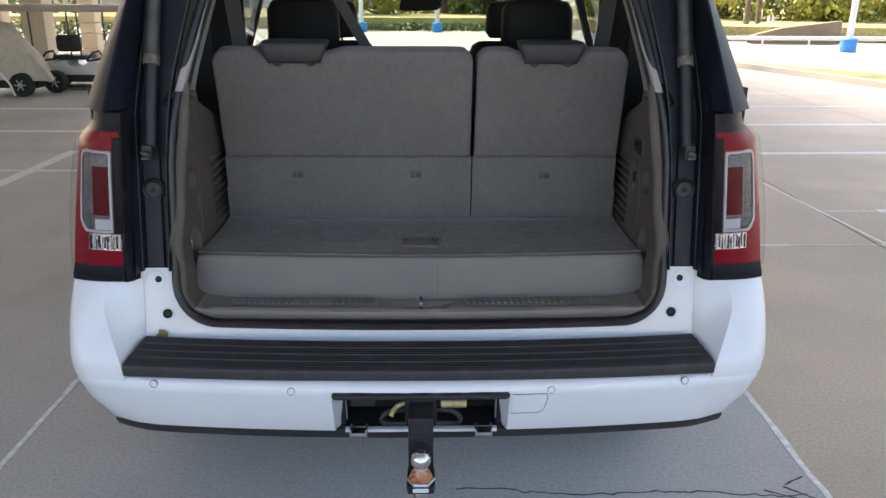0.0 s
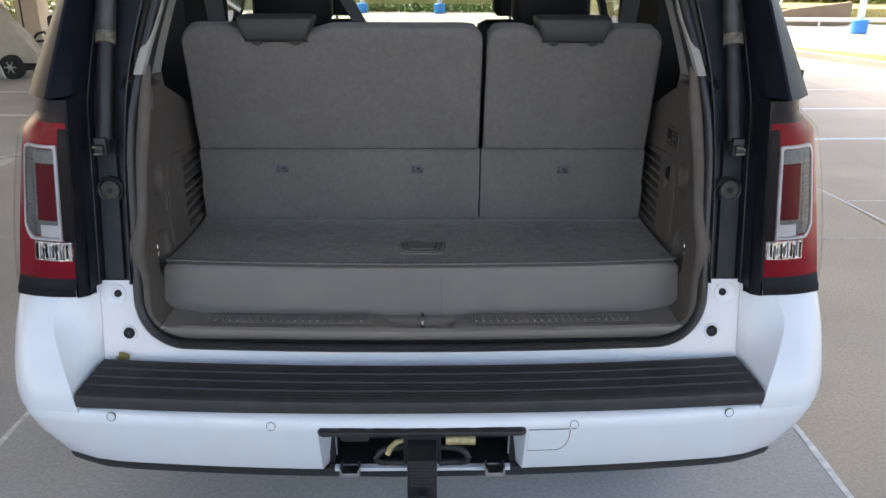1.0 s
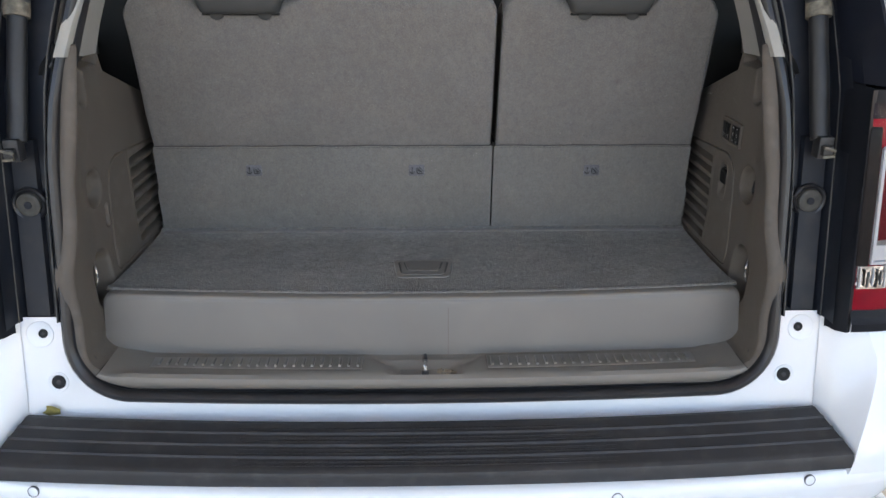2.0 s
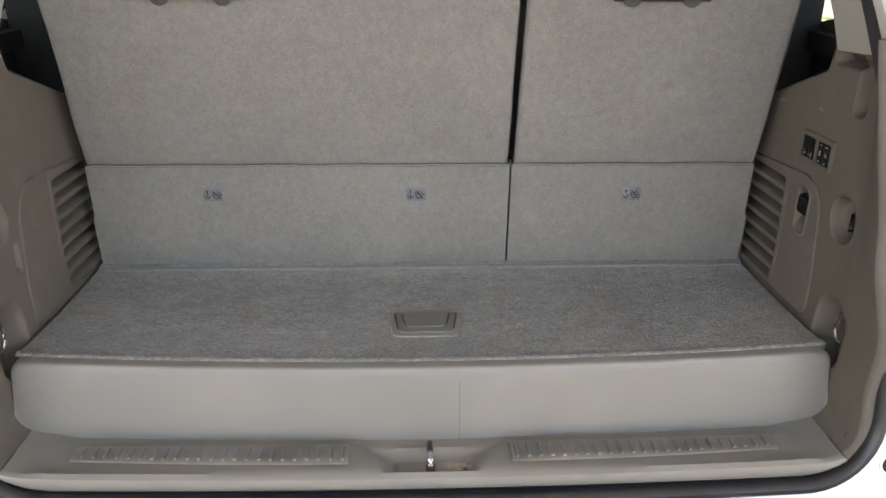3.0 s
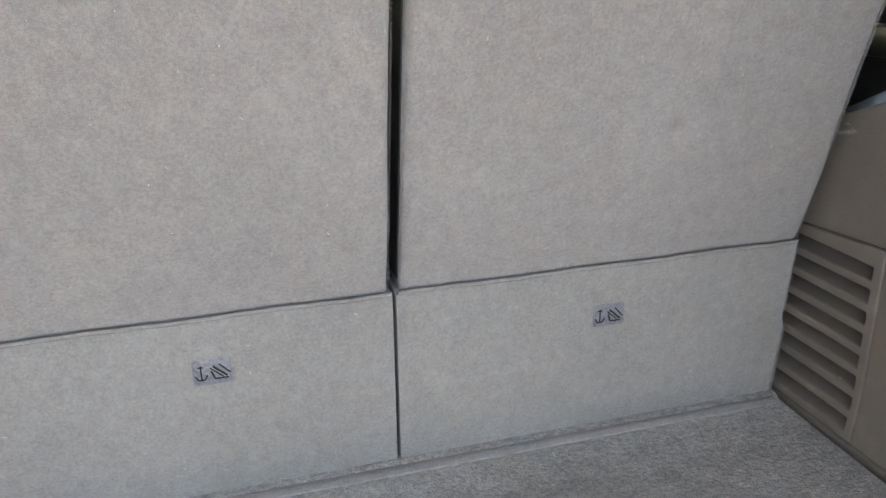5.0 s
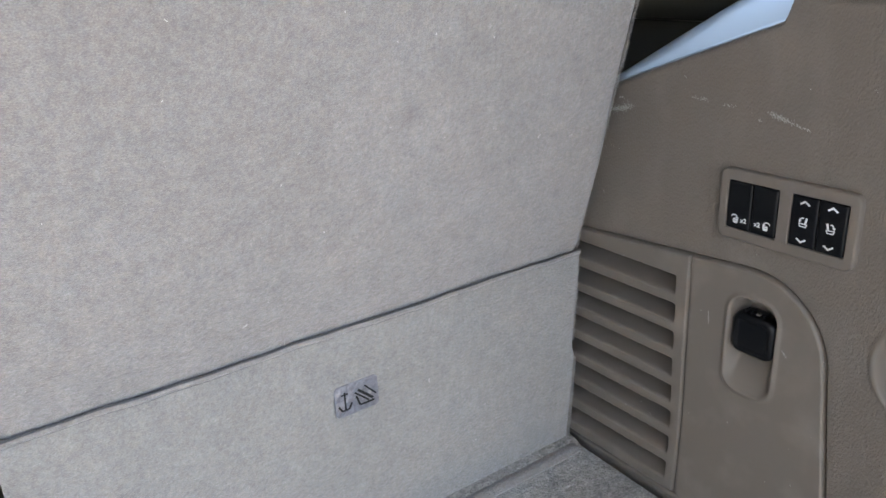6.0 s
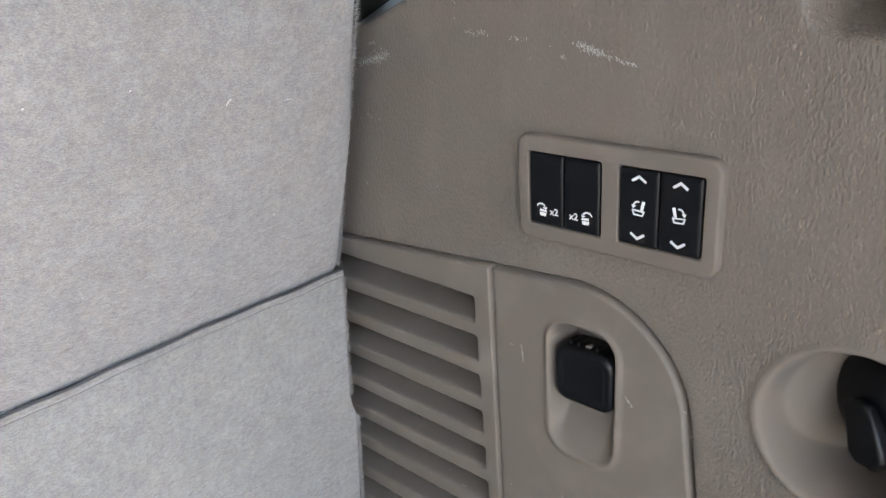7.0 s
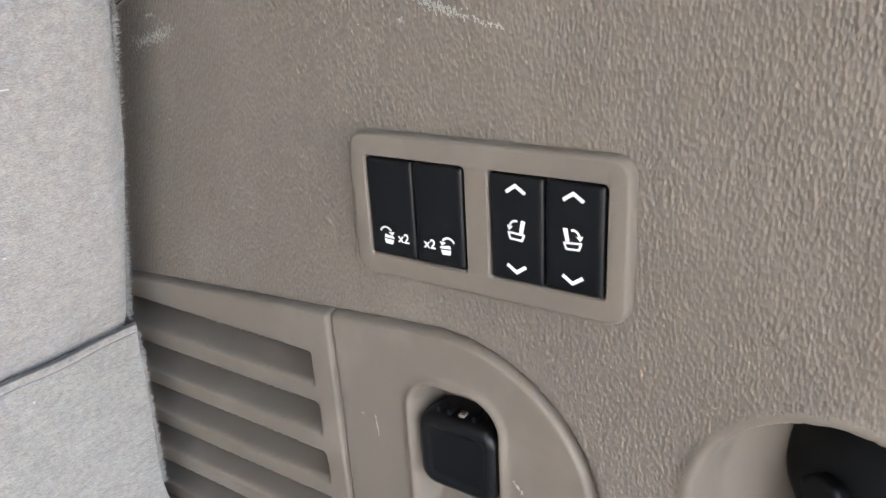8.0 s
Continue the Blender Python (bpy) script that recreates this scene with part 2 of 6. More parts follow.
M["lens_clear"] = material("lens_clear", (0.095, 0.10, 0.102), 0.35, var=0.35, var_scale=70)
M["lens_mirror"] = material("lens_mirror", (0.55, 0.55, 0.57), 0.18, metal=1.0, bump=0.6, bump_scale=60, bump_dist=0.01)
M["smoke_lens"] = glass("smoke_lens", (0.92, 0.91, 0.90), shine=0.22)
M["privacy_glass"] = glass("privacy_glass", (0.53, 0.58, 0.62))
M["clear_glass"] = glass("clear_glass", (0.80, 0.86, 0.83))
M["leather_grey"] = material("leather_grey", (0.046, 0.045, 0.043), 0.6, spec=0.25, bump=0.3, bump_scale=500, bump_kind="pebble", bump_dist=0.0006)
M["seat_black"] = material("seat_black", (0.016, 0.015, 0.015), 0.6, bump=0.2, bump_scale=500)
M["cabin_dark"] = material("cabin_dark", (0.022, 0.020, 0.018), 0.8, var=0.2, var_scale=5)
M["cabin_grey"] = material("cabin_grey", (0.075, 0.069, 0.062), 0.85, var=0.1, var_scale=5)
M["belt"] = material("belt", (0.075, 0.068, 0.062), 0.8, bump=0.3, bump_scale=900)
M["tag_fabric"] = material("tag_fabric", (0.076, 0.077, 0.088), 0.32, var=0.3, var_scale=300, bump=0.8, bump_scale=140, bump_dist=0.004)
M["ring_grey"] = material("ring_grey", (0.10, 0.10, 0.11), 0.6)
M["lens_smoke"] = material("lens_smoke", (0.012, 0.010, 0.010), 0.35, spec=0.08, var=0.2, var_scale=40)
M["lens_top"] = material("lens_top", (0.016, 0.013, 0.018), 0.35, spec=0.08, var=0.3, var_scale=30)
M["ledge"] = material("ledge", (0.010, 0.010, 0.010), 0.30, spec=0.42, coat=0.12)
M["pillar_gloss"] = material("pillar_gloss", (0.009, 0.011, 0.017), 0.40, spec=0.09, dirt=0.2, dirt_color=(0.03, 0.028, 0.026), dirt_scale=14)
M["scuff"] = material("scuff", (0.24, 0.232, 0.22), 0.9)
M["tag_ink"] = material("tag_ink", (0.002, 0.002, 0.003), 0.6, spec=0.2)
M["lint"] = material("lint", (0.30, 0.29, 0.27), 0.9)
M["concrete"] = material("concrete", (0.50, 0.475, 0.44), 0.85, var=0.12, var_scale=0.7, fine=0.13, fine_scale=70, bump=0.2, bump_scale=160, bump_dist=0.002, per_object=0.07, speck=0.035, speck_scale=14, speck_color=(0.12, 0.11, 0.10), dirt=0.35, dirt_color=(0.36, 0.34, 0.31), dirt_scale=1.9)
M["joint_white"] = material("joint_white", (0.78, 0.76, 0.72), 0.8, var=0.2, var_scale=30)
M["crack"] = material("crack", (0.05, 0.045, 0.04), 0.95)
M["road"] = material("road", (0.31, 0.275, 0.23), 0.85, var=0.08, var_scale=0.4, fine=0.08, fine_scale=20)
M["grass"] = material("grass", (0.14, 0.15, 0.04), 0.9, var=0.35, var_scale=1.2, fine=0.3, fine_scale=14, bump=0.6, bump_scale=20, bump_dist=0.05)
M["dry_grass"] = material("dry_grass", (0.34, 0.28, 0.10), 0.9, var=0.25, var_scale=0.6, fine=0.3, fine_scale=12, bump=0.5, bump_scale=18, bump_dist=0.05)
M["wall_tan"] = material("wall_tan", (0.20, 0.145, 0.09), 0.85, var=0.1, var_scale=2)
M["canopy_concrete"] = material("canopy_concrete", (0.42, 0.40, 0.37), 0.85, var=0.08, var_scale=0.8)
M["column_tan"] = material("column_tan", (0.48, 0.41, 0.31), 0.8, var=0.06, var_scale=2)
M["leaf"] = material("leaf", (0.115, 0.155, 0.028), 0.6, per_object=0.2, var=0.5, var_scale=1.5)
M["leaf_yellow"] = material("leaf_yellow", (0.30, 0.29, 0.045), 0.6, per_object=0.2, var=0.4, var_scale=1.5)
M["bark"] = material("bark", (0.14, 0.10, 0.07), 0.9, var=0.3, var_scale=6, bump=0.6, bump_scale=20, bump_dist=0.02)
M["blue_paint"] = material("blue_paint", (0.03, 0.22, 0.55), 0.5, var=0.1, var_scale=4)
M["pole_white"] = material("pole_white", (0.62, 0.62, 0.60), 0.5, var=0.05, var_scale=3)
M["tarp"] = material("tarp", (0.52, 0.47, 0.38), 0.75, var=0.1, var_scale=6, bump=0.8, bump_scale=14, bump_dist=0.03)
M["cart_white"] = material("cart_white", (0.6, 0.6, 0.58), 0.4, var=0.05, var_scale=4)
M["cart_roof"] = material("cart_roof", (0.34, 0.30, 0.25), 0.6, var=0.1, var_scale=4)
M["fence_dark"] = material("fence_dark", (0.055, 0.06, 0.055), 0.8, var=0.2, var_scale=9)
# slab tone differs, and warm sun bounce is also put into this colour
M["concrete_warm_bounce"] = material("concrete_warm_bounce", (0.56, 0.465, 0.35), 0.85, var=0.12, var_scale=0.7, fine=0.13, fine_scale=70, bump=0.2, bump_scale=160, bump_dist=0.002, per_object=0.05, speck=0.035, speck_scale=14, speck_color=(0.14, 0.12, 0.10), dirt=0.35, dirt_color=(0.40, 0.34, 0.265), dirt_scale=1.9)
M["mud"] = material("mud", (0.22, 0.18, 0.125), 0.95, var=0.3, var_scale=200)
M["tyre"] = material("tyre", (0.018, 0.018, 0.018), 0.85, var=0.3, var_scale=30)
M["facade"] = material("facade", (0.50, 0.42, 0.32), 0.85, var=0.08, var_scale=1)
M["roof_grey"] = material("roof_grey", (0.26, 0.25, 0.24), 0.6, var=0.1, var_scale=3)


# ---- building helpers ----
def part(name, bm, mat, parent=None, label="", smooth=38):
    """Links a bmesh as one mesh object, under a thing or a part where one is given. Its vertices are in world metres."""
    me = bpy.data.meshes.new(name)
    if smooth:
        lim = radians(smooth)
        for e in bm.edges:
            if len(e.link_faces) == 2 and e.calc_face_angle(0) > lim:
                e.smooth = False
        for f in bm.faces:
            f.smooth = True
    bm.to_mesh(me)
    bm.free()
    me.materials.append(M[mat])
    ob = new(name, me)
    if parent is not None:
        ob.parent = parent
        if parent.type == "EMPTY":
            ob.matrix_parent_inverse = parent.matrix_basis.inverted()
    if label:
        ob["label"] = label
    return ob


def thing(name, at, label, category, group="", kind=""):
    ob = new(name)
    ob.empty_display_size = 0.1
    ob.matrix_basis = Matrix.Translation(at)
    return tagged(ob, label, category, group, kind)


def loft(rings, closed=False, caps=False, bm=None, flip=False):
    bm = bm or bmesh.new()
    vs = [[bm.verts.new(p) for p in r] for r in rings]
    n = len(vs[0])
    for a, b in zip(vs, vs[1:]):
        for i in range(n if closed else n - 1):
            j = (i + 1) % n
            bm.faces.new((a[i], a[j], b[j], b[i]))
    if caps:
        bm.faces.new(list(reversed(vs[0])))
        bm.faces.new(vs[-1])
    bmesh.ops.recalc_face_normals(bm, faces=bm.faces)
    return bm


def thick(bm, t):
    bmesh.ops.solidify(bm, geom=list(bm.faces), thickness=t)
    bmesh.ops.recalc_face_normals(bm, faces=bm.faces)
    return bm


def soften(bm, w, seg=2, ang=30):
    es = [e for e in bm.edges if len(e.link_faces) == 2 and e.calc_face_angle(0) > radians(ang)]
    if es and w > 0:
        bmesh.ops.bevel(bm, geom=es, offset=w, segments=seg, profile=0.6, affect="EDGES", clamp_overlap=True)
    return bm


def box(x0, x1, y0, y1, z0, z1, w=0.0, seg=2, bm=None):
    b = bmesh.new()
    vs = [b.verts.new((x, y, z)) for x in (x0, x1) for y in (y0, y1) for z in (z0, z1)]
    for f in ((0, 1, 3, 2), (4, 6, 7, 5), (0, 4, 5, 1), (2, 3, 7, 6), (0, 2, 6, 4), (1, 5, 7, 3)):
        b.faces.new([vs[i] for i in f])
    bmesh.ops.recalc_face_normals(b, faces=b.faces)
    soften(b, w, seg)
    return join(bm, b)


def join(bm, b):
    if bm is None:
        return b
    me = bpy.data.meshes.new("tmp")
    b.to_mesh(me)
    b.free()
    bm.from_mesh(me)
    bpy.data.meshes.remove(me)
    return bm


def prism(poly, axis, a, b_, w=0.0, seg=2, bm=None):
    """A flat outline, drawn out along an axis from a to b_. The outline's two numbers are the other two axes, in order."""
    b = bmesh.new()

    def at(p, v):
        return {"x": (v, p[0], p[1]), "y": (p[0], v, p[1]), "z": (p[0], p[1], v)}[axis]
    lo = [b.verts.new(at(p, a)) for p in poly]
    hi = [b.verts.new(at(p, b_)) for p in poly]
    n = len(poly)
    b.faces.new(lo)
    b.faces.new(list(reversed(hi)))
    for i in range(n):
        b.faces.new((lo[i], hi[i], hi[(i + 1) % n], lo[(i + 1) % n]))
    bmesh.ops.recalc_face_normals(b, faces=b.faces)
    soften(b, w, seg, 40)
    return join(bm, b)


def rrect(cx, cy, hw, hh, r, n=5):
    """A rounded rectangle's outline."""
    pts = []
    for k, (sx, sy) in enumerate(((1, 1), (-1, 1), (-1, -1), (1, -1))):
        for i in range(n + 1):
            a = radians(90 * k + 90 * i / n)
            pts.append((cx + sx * (hw - r) + r * math.cos(a), cy + sy * (hh - r) + r * math.sin(a)))
    return pts


def tube(pts, r, n=8, closed=False, bm=None, flat=1.0):
    """A round rod along a line of points."""
    pts = [Vector(p) for p in pts]
    rings = []
    for i, p in enumerate(pts):
        a = pts[i - 1] if i or closed else p
        b = pts[(i + 1) % len(pts)] if i < len(pts) - 1 or closed else p
        d = (b - a).normalized()
        side = d.cross(Vector((0, 0, 1)) if abs(d.z) < 0.9 else Vector((0, 1, 0))).normalized()
        up = side.cross(d).normalized()
        rr = r[i] if isinstance(r, (list, tuple)) else r
        rings.append([p + rr * (math.cos(2 * math.pi * k / n) * side + flat * math.sin(2 * math.pi * k / n) * up) for k in range(n)])
    if closed:
        rings.append(rings[0])
        b = loft(rings, closed=True)
        bmesh.ops.remove_doubles(b, verts=b.verts, dist=1e-6)
    else:
        b = loft(rings, closed=True, caps=True)
    return join(bm, b)


def turned(profile, at, axis="z", n=24, bm=None):
    """A turned shape: pairs of radius and height, round an axis through a place."""
    rings = []
    for r, h in profile:
        ring = []
        for k in range(n):
            c, s = r * math.cos(2 * math.pi * k / n), r * math.sin(2 * math.pi * k / n)
            p = {"z": (c, s, h), "y": (c, h, s), "x": (h, c, s)}[axis]
            ring.append(Vector(at) + Vector(p))
        rings.append(ring)
    return join(bm, loft(rings, closed=True, caps=True))


def smooth(a, b, x):
    t = np.clip((x - a) / (b - a), 0, 1)
    return t * t * (3 - 2 * t)


def grid_mesh(name, P, mask, mat, parent, label=""):
    """A lattice of points (rows, columns, 3) as a mesh; mask (rows - 1, columns - 1) tells which cells it keeps."""
    r, c = P.shape[:2]
    i, j = np.nonzero(mask)
    a = i * c + j
    faces = np.stack([a, a + 1, a + c + 1, a + c], 1)
    used, inv = np.unique(faces, return_inverse=True)
    faces = inv.reshape(faces.shape)
    me = bpy.data.meshes.new(name)
    me.from_pydata(P.reshape(-1, 3)[used].tolist(), [], faces.tolist())
    me.polygons.foreach_set("use_smooth", np.ones(len(faces), bool))
    me.materials.append(M[mat])
    me.update()
    ob = new(name, me)
    ob.parent = parent
    if parent.type == "EMPTY":
        ob.matrix_parent_inverse = parent.matrix_basis.inverted()
    if label:
        ob["label"] = label
    return ob


# ---- the car: body, rear end ----
suv = thing("suv", (0, 4.4, 0), "white full-size SUV with open tailgate parked on concrete", "car")


def jamb_y(z):
    """How far forward the rear frame of the body lies at a height."""
    return 2.145 + 0.19 * (z - 0.8) if z < 1.35 else 2.25 + 0.4 * (z - 1.35)


def opening(grow=0.0, top=1.80):
    """The line of the weatherstrip round the tailgate's opening, from the top left, under the sill, to the top right, as x, z."""
    half = [(x, 0.765 + 0.03 * x * x - grow) for x in np.linspace(0, 0.585, 61)]
    r, cx, cz = 0.115 + grow, 0.585, 0.765 + 0.03 * 0.585 ** 2 + 0.115
    half += [(cx + r * math.sin(a), cz - r * math.cos(a)) for a in np.linspace(0.12, math.pi / 2, 10)]
    for z in np.linspace(cz + 0.05, top, 16):
        inward = 0.0 if z < 1.2 else 0.30 * (z - 1.2) ** 1.6
        half.append((cx + r - inward, z))
    return [(-x, z) for x, z in reversed(half[1:])] + half


def swept(profile, grow=0.0, top=1.80):
    """A profile (outwards, backwards) carried along the opening."""
    line = opening(0.0, top)
    rings = []
    for i, (x, z) in enumerate(line):
        x0, z0 = line[max(i - 1, 0)]
        x1, z1 = line[min(i + 1, len(line) - 1)]
        d = Vector((x1 - x0, z1 - z0)).normalized()
        out = Vector((d.y, -d.x))
        rings.append([(x + out.x * o, jamb_y(z) - b, z + out.y * o) for o, b in profile])
    return rings


ring = [(0.012 * math.cos(a), 0.016 + 0.015 * math.sin(a)) for a in np.linspace(0, 2 * math.pi, 10, endpoint=False)]
seal = part("weatherstrip", loft(swept(ring), closed=True, caps=True), "rubber", suv, "black rubber door seal")
ring = [(0.009 + 0.006 * math.cos(a), 0.010 + 0.010 * math.sin(a)) for a in np.linspace(0, 2 * math.pi, 8, endpoint=False)]
part("seal_lip", loft(swept(ring), closed=True, caps=True), "rubber", seal)
part("seal_base", loft(swept([(0.0145, 0.0), (0.013, 0.006), (-0.016, 0.006), (-0.018, -0.02)])), "rubber", seal)

# white sill panel under the opening, and the dark frame above it
line = opening(0.0145)
low = [p for p in line if p[1] < 0.90]
low = [(-0.718, 0.931)] + low + [(0.718, 0.931)]
rings = []
for x, z in low:
    s = math.copysign(1, x)
    if abs(x) < 0.60:
        ox, oz = x * 0.80 / 0.60 if abs(x) > 0.5 else x * (0.6667 / 0.5), 0.70
    else:
        k = smooth(0.60, 0.728, abs(x))
        ox, oz = s * 0.80, 0.70 + (z - 0.70) * float(smooth(0.78, 0.92, z))
    rings.append([(x + (ox - x) * k, jamb_y(z + (oz - z) * k) - 0.004, z + (oz - z) * k) for k in np.linspace(0, 1, 5)])
sill = part("sill_panel", loft(rings), "white_paint", suv)


def bolt_cup(x, z, r, hole, inward, parent):
    """A round pressed cup with a dark bolt hole, set off towards the middle of the car."""
    y = jamb_y(z) - 0.004
    def tilted(bm):
        for v in bm.verts:
            v.co.y += 0.19 * (v.co.z - z)
        return bm
    part("bolt_cup", tilted(turned([(r, 0.002), (r, -0.0012), (r * 0.96, -0.0020), (r * 0.88, -0.0016), (r * 0.66, -0.0002), (r * 0.2, 0.0)], (x, y, z), "y", 28)), "white_paint", parent)
    hx = x - math.copysign(inward, x)
    part("bolt_hole", tilted(turned([(hole, 0.001), (hole, -0.0012), (hole * 0.86, -0.0018), (hole * 0.70, -0.0008), (hole * 0.2, -0.0008)], (hx, y - 0.001, z + inward * 0.25), "y", 20)), "under", parent)
    part("bolt_tip", tilted(turned([(hole * 0.34, 0.0), (hole * 0.34, -0.0016), (hole * 0.2, -0.0022), (hole * 0.05, -0.0022)], (hx, y - 0.001, z + inward * 0.25), "y", 8)), "black_plastic", parent)


for s in (-1, 1):
    bolt_cup(s * 0.762, 0.897, 0.027, 0.0090, 0.0065, sill)
    bolt_cup(s * 0.735, 0.799, 0.0205, 0.0140, 0.001, sill)

# dark frame of the opening: a pan between the seal and the lamps
for s in (-1, 1):
    rings = []
    for z in np.linspace(0.924, 1.86, 16):
        x0 = float(np.interp(z, [0.92, 1.2, 1.45, 1.67, 1.86], [0.7155, 0.712, 0.692, 0.646, 0.594]))
        x1 = float(np.interp(z, [0.92, 1.38, 1.67, 1.86], [0.800, 0.800, 0.772, 0.745]))
        y = jamb_y(z)
        rings.append([(s * x0, y - 0.004, z), (s * (x0 + 0.003), y - 0.013, z), (s * (x0 + 0.007), y - 0.013, z), (s * (x0 + 0.010), y + 0.006, z),
                      (s * (x1 - 0.012), y + 0.006, z), (s * (x1 - 0.004), y - 0.012, z), (s * x1, y - 0.02, z), (s * (x1 + 0.002), y - 0.05, z)])
    pan = part("pillar_frame", loft(rings), "jamb_paint", suv, "dusty dark painted frame")
    part("pinch_weld", tube([(r[2][0] - s * 0.002, r[2][1] - 0.0012, r[2][2]) for r in rings], 0.0020, 6), "dusty_edge", pan, "dust-grey flange edge")
    part("drip_edge", tube([(r[5][0] - s * 0.001, r[5][1] - 0.0010, r[5][2]) for r in rings], 0.0015, 6), "dusty_edge", pan)
    rings = []
    for z in np.linspace(0.935, 1.272, 8):
        y = jamb_y(z)
        a, b = 0.7345, 0.784
        rings.append([(s * a, y + 0.004, z), (s * (a + 0.003), y - 0.006, z), (s * (b - 0.003), y - 0.006, z), (s * b, y + 0.004, z)])
    part("pillar_cover", loft(rings, caps=True, closed=False), "jamb_plastic", pan)
    y = jamb_y(1.152)
    stop = part("bump_stop", turned([(0.033, 0.0), (0.033, -0.008), (0.030, -0.011), (0.026, -0.009), (0.024, -0.006)], (s * 0.755, y, 1.152), "y", 28), "rubber", suv, "worn round rubber bump stop")
    part("stop_pad", turned([(0.0235, -0.004), (0.0225, -0.013), (0.019, -0.015), (0.015, -0.0145), (0.004, -0.0135)], (s * 0.755, y, 1.152), "y", 24), "stop_rubber", stop)
    part("stop_core", turned([(0.0075, -0.0135), (0.007, -0.0155), (0.003, -0.016)], (s * 0.755, y, 1.152), "y", 16), "jamb_plastic", stop)
    # gas strut, thick upper tube over a thinner rod housing
    strut = part("gas_strut", tube([(s * 0.750, 2.195 + 0.40 * (z - 1.27), z) for z in np.linspace(1.275, 1.495, 4)], 0.0175, 14), "black_plastic", suv, "black gas strut with dirty collar")
    part("strut_tube", tube([(s * 0.750, 2.195 + 0.40 * (z - 1.27), z) for z in (1.495, 1.50, 1.90)], [0.0185, 0.0225, 0.0225], 14), "strut_grey", strut, "dusty grey strut tube")
    part("strut_collar", tube([(s * 0.750, 2.194 + 0.40 * (z - 1.27), z) for z in (1.490, 1.498, 1.514)], [0.0230, 0.0234, 0.0230], 14), "dust_tan", strut, "tan dust on the strut collar")
    fork = box(s * 0.752 - 0.014, s * 0.752 + 0.014, 2.172, 2.20, 1.243, 1.285, 0.004)
    fork = box(s * 0.752 - 0.010, s * 0.752 + 0.010, 2.160, 2.18, 1.250, 1.270, 0.004, bm=fork)
    part("strut_socket", fork, "black_plastic", strut, "black ball socket")
    part("socket_clip", tube([(s * 0.752 - 0.011, 2.158, 1.268), (s * 0.752 + 0.011, 2.158, 1.262), (s * 0.752 + 0.010, 2.158, 1.252), (s * 0.752 - 0.010, 2.158, 1.250)], 0.0030, 6), "dust_tan", strut)


# ---- bumper ----
def plan(q):
    """The bumper's rear line seen from above: q from 0 at the middle to 1 at the end of the side. Gives x, y."""
    if q < 0.6:
        x = 0.82 * q / 0.6
        return x, 1.944 + 0.075 * x * x
    if q < 0.66:
        x = 0.82 + 0.075 * (q - 0.6) / 0.06
        return x, 1.944 + 0.075 * x * x
    if q < 0.85:
        a = (q - 0.66) / 0.19 * math.pi / 2
        return 0.895 + 0.102 * math.sin(a), 2.100 - 0.096 * math.cos(a)
    return 0.997 + 0.004 * (q - 0.85) / 0.15, 2.100 + 0.42 * (q - 0.85) / 0.15


def plan_out(q):
    a, b = plan(max(q - 0.004, 0)), plan(min(q + 0.004, 1))
    d = Vector((b[0] - a[0], b[1] - a[1])).normalized()
    return Vector((d.y, -d.x))


FACE = [(-0.10, 0.672), (-0.018, 0.670), (-0.006, 0.666), (0.000, 0.657), (0.004, 0.640), (0.003, 0.632), (-0.003, 0.605), (-0.008, 0.585), (-0.018, 0.55), (-0.032, 0.512), (-0.038, 0.502), (-0.10, 0.496)]


def face_at(q, o, z, s=1):
    x, y = plan(q)
    n = plan_out(q)
    return (s * (x + n.x * o), y + n.y * o, z)


def q_of(x):
    return 0.6 * x / 0.82


